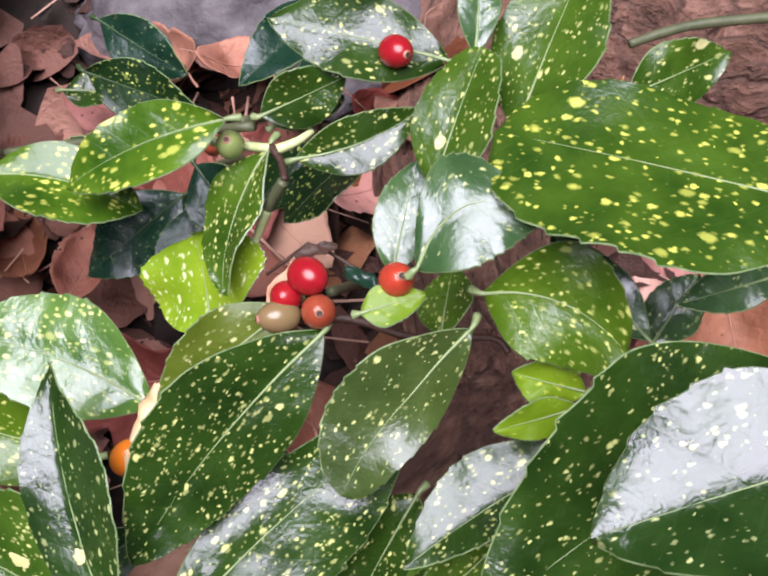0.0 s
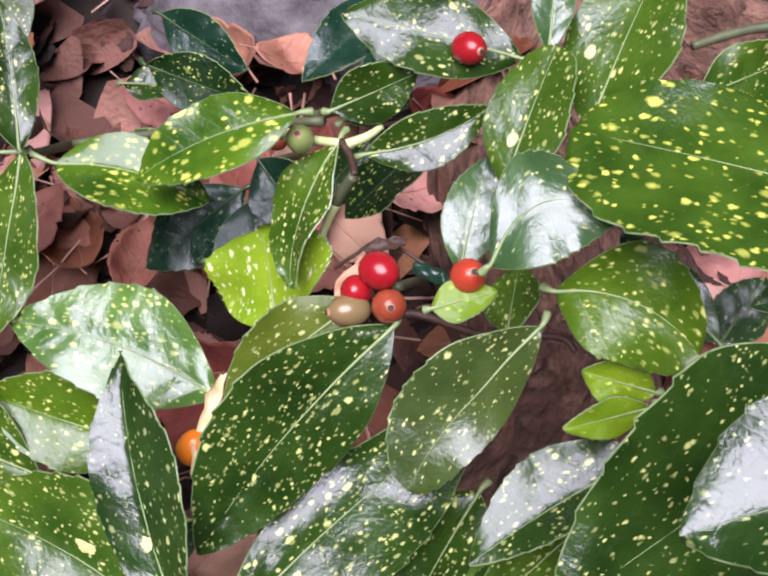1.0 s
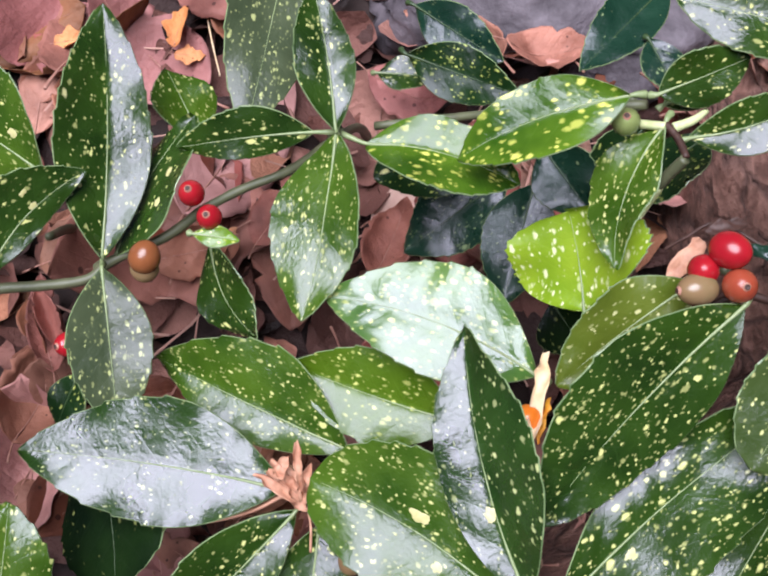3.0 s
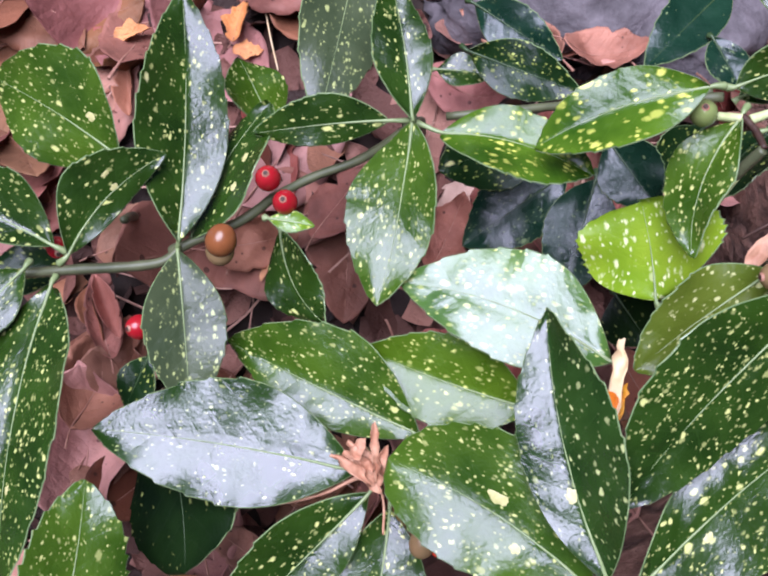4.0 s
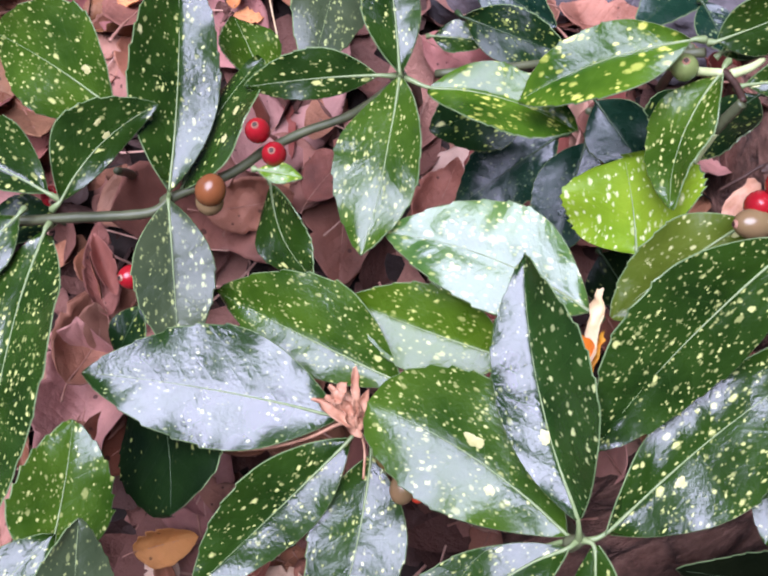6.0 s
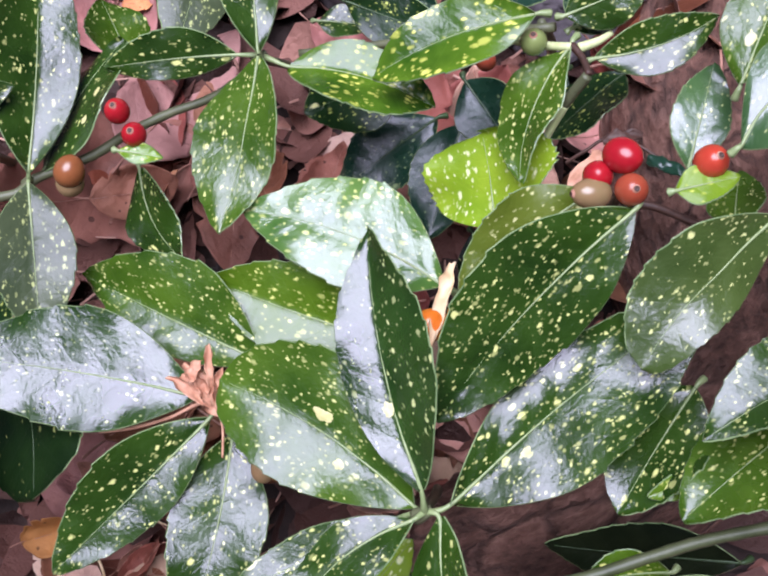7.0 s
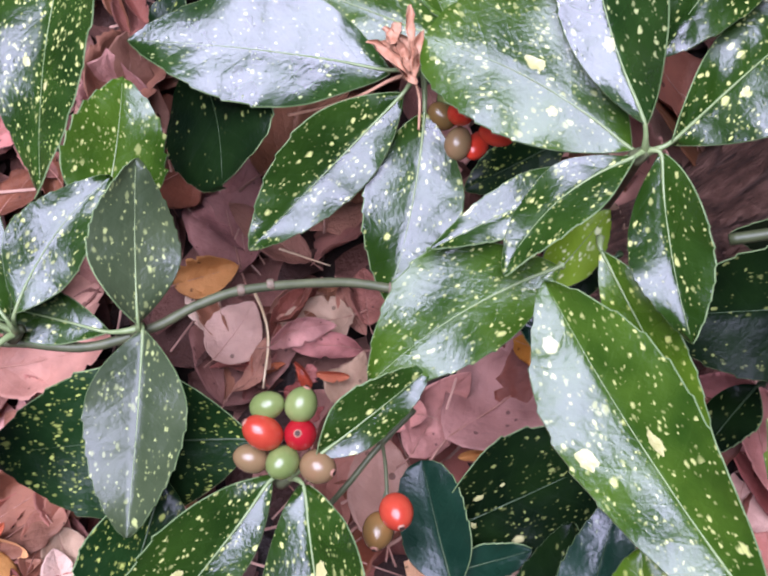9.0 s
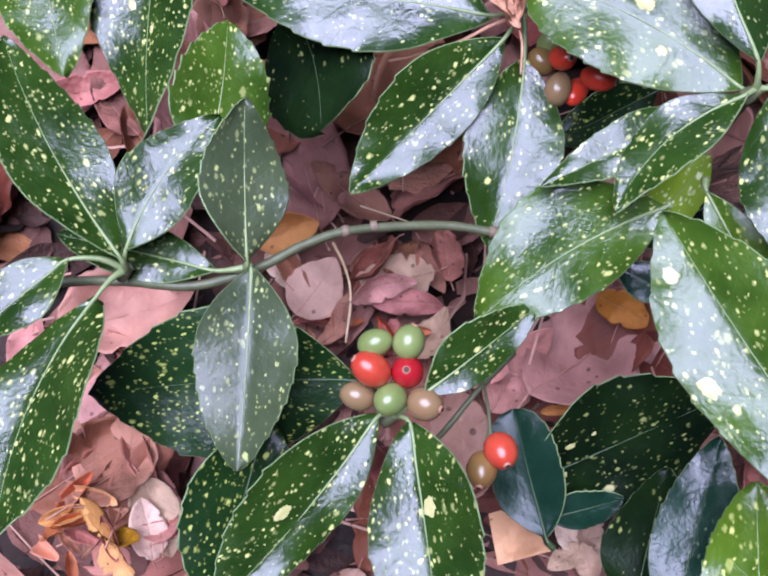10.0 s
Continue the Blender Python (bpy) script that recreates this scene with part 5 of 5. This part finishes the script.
stem(corner, [(0.0343, -0.1086, 0.1380), (0.0551, -0.1048, 0.1420), (0.0792, -0.0957, 0.1460), (0.1001, -0.0880, 0.1470), (0.1281, -0.0804, 0.1480)], 0.0021, 0.0023, "olive-green woody stem", STEM_OLIVE_SHADED)
stem(east, [(0.1996, 0.1819, 0.1000), (0.2174, 0.1884, 0.1000), (0.2363, 0.1929, 0.1000), (0.2832, 0.1976, 0.1000)], 0.0022, 0.0026, "pale green stem")
stem(lone, [(0.0345, 0.0559, 0.1650), (0.0381, 0.0620, 0.1730), (0.0418, 0.0674, 0.1810)], 0.0012, 0.0022, "pale lime leaf stalk", STALK_PALE, 0.0)
stem(lone, [(0.0418, 0.0674, 0.1810), (0.0451, 0.0697, 0.1880), (0.0487, 0.0719, 0.1950)], 0.0022, 0.0020, "grey-green stem")
stem(lone, [(0.0210, 0.0913, 0.1870), (0.0311, 0.0911, 0.1840), (0.0433, 0.0871, 0.1900)], 0.0019, 0.0017, "pale lime stem", STALK_PALE, 0.0)
stem(lone, [(0.0457, 0.0861, 0.1910), (0.0530, 0.0895, 0.1910), (0.0581, 0.0945, 0.1890)], 0.0020, 0.0012, "pale lime leaf stalk", STALK_PALE, 0.0)
stem(lone, [(0.0432, 0.0879, 0.1900), (0.0472, 0.0809, 0.1920), (0.0491, 0.0725, 0.1950)], 0.0015, 0.0013, "dark brown knuckle of the stem", CALYX)
stem(ripe, [(0.0428, 0.0408, 0.1850), (0.0492, 0.0437, 0.1900), (0.0598, 0.0477, 0.1950), (0.0768, 0.0383, 0.1950)], 0.0007, 0.0006, "thin dark reddish twig", CALYX)
stem(ripe, [(0.0529, 0.0176, 0.1850), (0.0701, 0.0232, 0.1900), (0.0954, 0.0175, 0.1850), (0.1215, 0.0188, 0.1800), (0.1282, 0.0135, 0.1800)], 0.0016, 0.0012, "dark woody twig", CALYX)
stem(cluster, [(-0.1095, -0.2120, 0.1000), (-0.1007, -0.2018, 0.1050), (-0.0911, -0.1889, 0.1080), (-0.0778, -0.1724, 0.1050)], 0.0012, 0.0011, "thin brown twig")
stem(cluster, [(-0.0895, -0.1844, 0.1080), (-0.0869, -0.1954, 0.1120), (-0.0853, -0.2068, 0.1150)], 0.0007, 0.0007, "thin berry stalk")
stem(cluster, [(-0.0858, -0.2024, 0.1100), (-0.0872, -0.2111, 0.1120)], 0.0006, 0.0006, "thin berry stalk")
stem(bud, [(-0.0858, -0.0485, 0.1460), (-0.0820, -0.0579, 0.1420), (-0.0816, -0.0691, 0.1360)], 0.0005, 0.0005, "thin tan dry stalk", DRY_BUD)
stem(bud, [(-0.0880, -0.0478, 0.1400), (-0.0943, -0.0490, 0.1370), (-0.1061, -0.0551, 0.1350), (-0.1211, -0.0595, 0.1320), (-0.1345, -0.0611, 0.1280)], 0.0008, 0.0006, "thin tan dry stalk", DRY_BUD)

# lower stems that carry the branches, down to the soil
for shoot, fork, foot in (
    (west, (-0.1992, 0.0493, 0.1480), (-0.2498, 0.1137, -0.0100)),
    (north, (-0.0814, 0.0938, 0.1600), (-0.0880, 0.1783, 0.0000)),
    (lone, (0.0317, 0.0999, 0.1860), (0.0514, 0.1967, 0.0000)),
    (ripe, (0.0652, 0.0359, 0.1800), (0.0798, 0.1019, -0.0200)),
    (middle, (-0.0015, -0.0880, 0.1640), (0.0001, -0.0454, -0.0400)),
    (bud, (-0.0880, -0.0046, 0.1300), (-0.1205, 0.0444, -0.0300)),
    (low, (-0.2099, -0.1579, 0.1340), (-0.2650, -0.1125, -0.0300)),
    (cluster, (-0.1224, -0.2017, 0.1180), (-0.1355, -0.1733, -0.0400)),
    (corner, (0.0543, -0.1824, 0.1500), (0.1203, -0.1486, -0.0600)),
    (east, (0.1724, 0.0265, 0.1800), (0.2330, 0.0871, -0.0300)),
    (under_n, (0.0033, 0.1256, 0.0850), (0.0159, 0.1690, 0.0000)),
):
    bow = (Vector(fork) + Vector(foot)) / 2 + Vector((0.002, 0.001, 0))
    stem(shoot, [fork, bow, Vector(foot) - Vector((0, 0, 0.02))], 0.0018, 0.0028, "grey-green woody stem rising from the soil")

# ---- berries ----
RED, ORA, GRE = "shiny ripe red berry", "shiny orange-red berry", "smooth unripe green berry"
berry(ripe, (0.0593, 0.0317, 0.2110), 0.0150, 0.0128, (0.7, -0.5, 0.5), BERRY_RED, RED, False)
berry(ripe, (0.0517, 0.0265, 0.2050), 0.0125, 0.0110, (-0.2, -0.3, 0.9), BERRY_RED, RED, False)
berry(ripe, (0.0628, 0.0205, 0.2080), 0.0125, 0.0118, (0.1, -0.35, 0.9), BERRY_DIM, "dull orange ripening berry")
berry(ripe, (0.0496, 0.0196, 0.2050), 0.0150, 0.0112, (-0.9, -0.2, 0.3), BERRY_BEIGE, "beige-green half-ripe berry")
berry(ripe, (0.0883, 0.0295, 0.2140), 0.0140, 0.0120, (0.2, -0.1, 0.9), BERRY_ORANGE, ORA)
berry(lone, (0.0884, 0.1122, 0.2150), 0.0140, 0.0118, (0.5, -0.5, 0.6), BERRY_RED, RED)
berry(lone, (0.0286, 0.0881, 0.1910), 0.0112, 0.0106, (-0.1, -0.1, 1.0), BERRY_GREEN, GRE)
berry(west, (-0.1376, 0.0644, 0.1640), 0.0122, 0.0106, (0.0, -0.1, 1.0), BERRY_RED, RED)
berry(west, (-0.1303, 0.0561, 0.1600), 0.0115, 0.0104, (0.0, -0.2, 1.0), BERRY_RED, RED)
berry(west, (-0.1541, 0.0382, 0.1600), 0.0140, 0.0128, (0.3, 0.6, 0.5), BERRY_RUSSET, "reddish brown ripening berry", False)
berry(west, (-0.1554, 0.0354, 0.1540), 0.0120, 0.0118, (0.2, -0.6, 0.3), BERRY_BEIGE, "tan half-ripe berry", False)
berry(west, (-0.2244, 0.0345, 0.1500), 0.0110, 0.0090, (0.4, -0.6, 0.5), BERRY_RED, RED)
berry(west, (-0.1930, 0.0099, 0.1250), 0.0120, 0.0110, (-0.4, -0.3, 0.6), BERRY_RED, RED)
berry(cluster, (-0.1288, -0.1799, 0.1390), 0.0134, 0.0106, (0.9, 0.3, 0.3), BERRY_GREEN, GRE, False)
berry(cluster, (-0.1166, -0.1787, 0.1390), 0.0134, 0.0119, (0.3, 0.9, 0.4), BERRY_GREEN, GRE)
berry(cluster, (-0.1295, -0.1895, 0.1390), 0.0158, 0.0124, (-0.8, 0.35, 0.5), BERRY_ORANGE, ORA)
berry(cluster, (-0.1166, -0.1888, 0.1350), 0.0131, 0.0121, (0.0, -0.1, 1.0), BERRY_RED, RED)
berry(cluster, (-0.1344, -0.1979, 0.1300), 0.0134, 0.0108, (-0.9, 0.1, 0.3), BERRY_BEIGE, "beige-green half-ripe berry", False)
berry(cluster, (-0.1222, -0.1992, 0.1340), 0.0134, 0.0119, (-0.4, -0.6, 0.5), BERRY_GREEN, GRE, False)
berry(cluster, (-0.1096, -0.1996, 0.1320), 0.0139, 0.0124, (0.9, -0.3, 0.4), BERRY_BEIGE, "beige-brown half-ripe berry")
berry(cluster, (-0.0813, -0.2124, 0.1170), 0.0150, 0.0127, (0.3, -0.7, 0.5), BERRY_ORANGE, ORA)
berry(cluster, (-0.0878, -0.2194, 0.1130), 0.0150, 0.0119, (-0.1, -0.9, 0.4), BERRY_BROWN, "olive-brown unripe berry")
berry(bud, (-0.0658, -0.0618, 0.1370), 0.0140, 0.0100, (0.35, -0.35, 0.7), BERRY_SCARLET, ORA)
berry(bud, (-0.0516, -0.0684, 0.1340), 0.0150, 0.0100, (0.9, -0.35, 0.3), BERRY_SCARLET, ORA)
berry(bud, (-0.0591, -0.0685, 0.1220), 0.0140, 0.0092, (-0.35, -0.85, 0.3), BERRY_SCARLET, ORA, False)
berry(bud, (-0.0665, -0.0696, 0.1260), 0.0140, 0.0110, (0.2, 0.8, 0.3), BERRY_BEIGE, "beige-green half-ripe berry", False)
berry(bud, (-0.0734, -0.0589, 0.1280), 0.0125, 0.0105, (-0.6, 0.4, 0.3), BERRY_BROWN, "olive-brown unripe berry", False)
berry(bud, (-0.0707, -0.0505, 0.1280), 0.0120, 0.0100, (0.3, 0.4, 0.6), BERRY_GREEN, GRE, False)
berry(under_n, (0.0117, 0.1162, 0.1300), 0.0110, 0.0095, (0.0, -0.2, 0.9), BERRY_DIM, "dull orange ripening berry")

# ---- withered bits caught in the leaves ----


def petal(parent, base, tip, wide, cup, material, label, name="withered_leaf"):
    """A small dry leaf rolled lengthwise, from base to tip."""
    base, tip = Vector(base), Vector(tip)
    x = (tip - base).normalized()
    y = Vector((0, 0, 1)).cross(x).normalized()
    z = x.cross(y)
    o = Vector(parent.location)
    verts, faces, n = [], [], 7
    for i in range(11):
        s = i / 10
        w = 0.5 * wide * (math.sin(math.pi * (0.06 + 0.88 * s)) ** 0.7) * (1 + 0.12 * math.sin(9 * s))
        for j in range(n):
            v = (j - 3) / 3
            a = v * cup
            p = base + (tip - base) * s + y * (w * math.sin(a) / max(math.sin(min(cup, 1.5)), 0.2)) + z * (w * (1 - math.cos(a)) + 0.08 * (tip - base).length * 4 * s * (1 - s))
            crush = noise.noise_vector((p.x * 260, p.y * 260, p.z * 260)) * 0.0016
            verts.append(p - o + crush + z * 0.0008 * math.sin(13 * s + 3 * v))
    for i in range(10):
        for j in range(n - 1):
            faces.append((i * n + j, (i + 1) * n + j, (i + 1) * n + j + 1, i * n + j + 1))
    h = len(verts)
    verts += [v - z * 0.0004 for v in verts]
    faces += [tuple(h + k for k in reversed(f)) for f in faces[:]]
    for i in range(10):
        for j in (0, n - 1):
            faces.append((i * n + j, (i + 1) * n + j, h + (i + 1) * n + j, h + i * n + j))
    return part(name, mesh(name, verts, faces), material, parent, label)


for a, b, w, c in (((-0.0842, -0.0521, 0.1460), (-0.1017, -0.0439, 0.1580), 0.0045, 1.6), ((-0.0842, -0.0521, 0.1460), (-0.0959, -0.0383, 0.1600), 0.0045, 1.5), ((-0.0837, -0.0521, 0.1460), (-0.0870, -0.0323, 0.1650), 0.0035, 1.6), ((-0.0836, -0.0530, 0.1460), (-0.0819, -0.0392, 0.1580), 0.004, 1.6), ((-0.0835, -0.0539, 0.1460), (-0.0935, -0.0442, 0.1500), 0.007, 1.3), ((-0.0855, -0.0510, 0.1500), (-0.0908, -0.0395, 0.1560), 0.006, 1.7), ((-0.0885, -0.0485, 0.1500), (-0.0982, -0.0414, 0.1530), 0.005, 1.5), ((-0.0890, -0.0373, 0.1600), (-0.0940, -0.0438, 0.1580), 0.005, 1.2)):
    petal(bud, a, b, w, c, DRY_BUD, "withered tan-orange flower bud scales")
petal(ripe, (0.0027, 0.0050, 0.167), (-0.0030, -0.0318, 0.179), 0.0056, 1.3, DRY_CREAM, "pale cream curled dry leaf")
petal(ripe, (0.0046, -0.0130, 0.1705), (-0.0006, -0.0300, 0.1755), 0.0026, 1.5, DRY_GOLD, "amber inner side of a curled dry leaf")
berry(ripe, (-0.0046, -0.0222, 0.1740), 0.0138, 0.0118, (0.5, 0.7, 0.4), BERRY_AMBER, "amber orange berry in a curled dry leaf", False)
petal(ripe, (0.0435, 0.0287, 0.1850), (0.0550, 0.0438, 0.1900), 0.007, 0.9, DRY_BUD, "pinkish dry bract beside the berries")
petal(ripe, (0.0534, 0.0420, 0.2000), (0.0677, 0.0461, 0.2000), 0.005, 0.9, CALYX, "dark reddish dry bract above the berries")
petal(ripe, (0.0701, 0.0390, 0.1950), (0.0842, 0.0313, 0.1980), 0.007, 0.7, LEAF_PLAIN, "small dark bract")
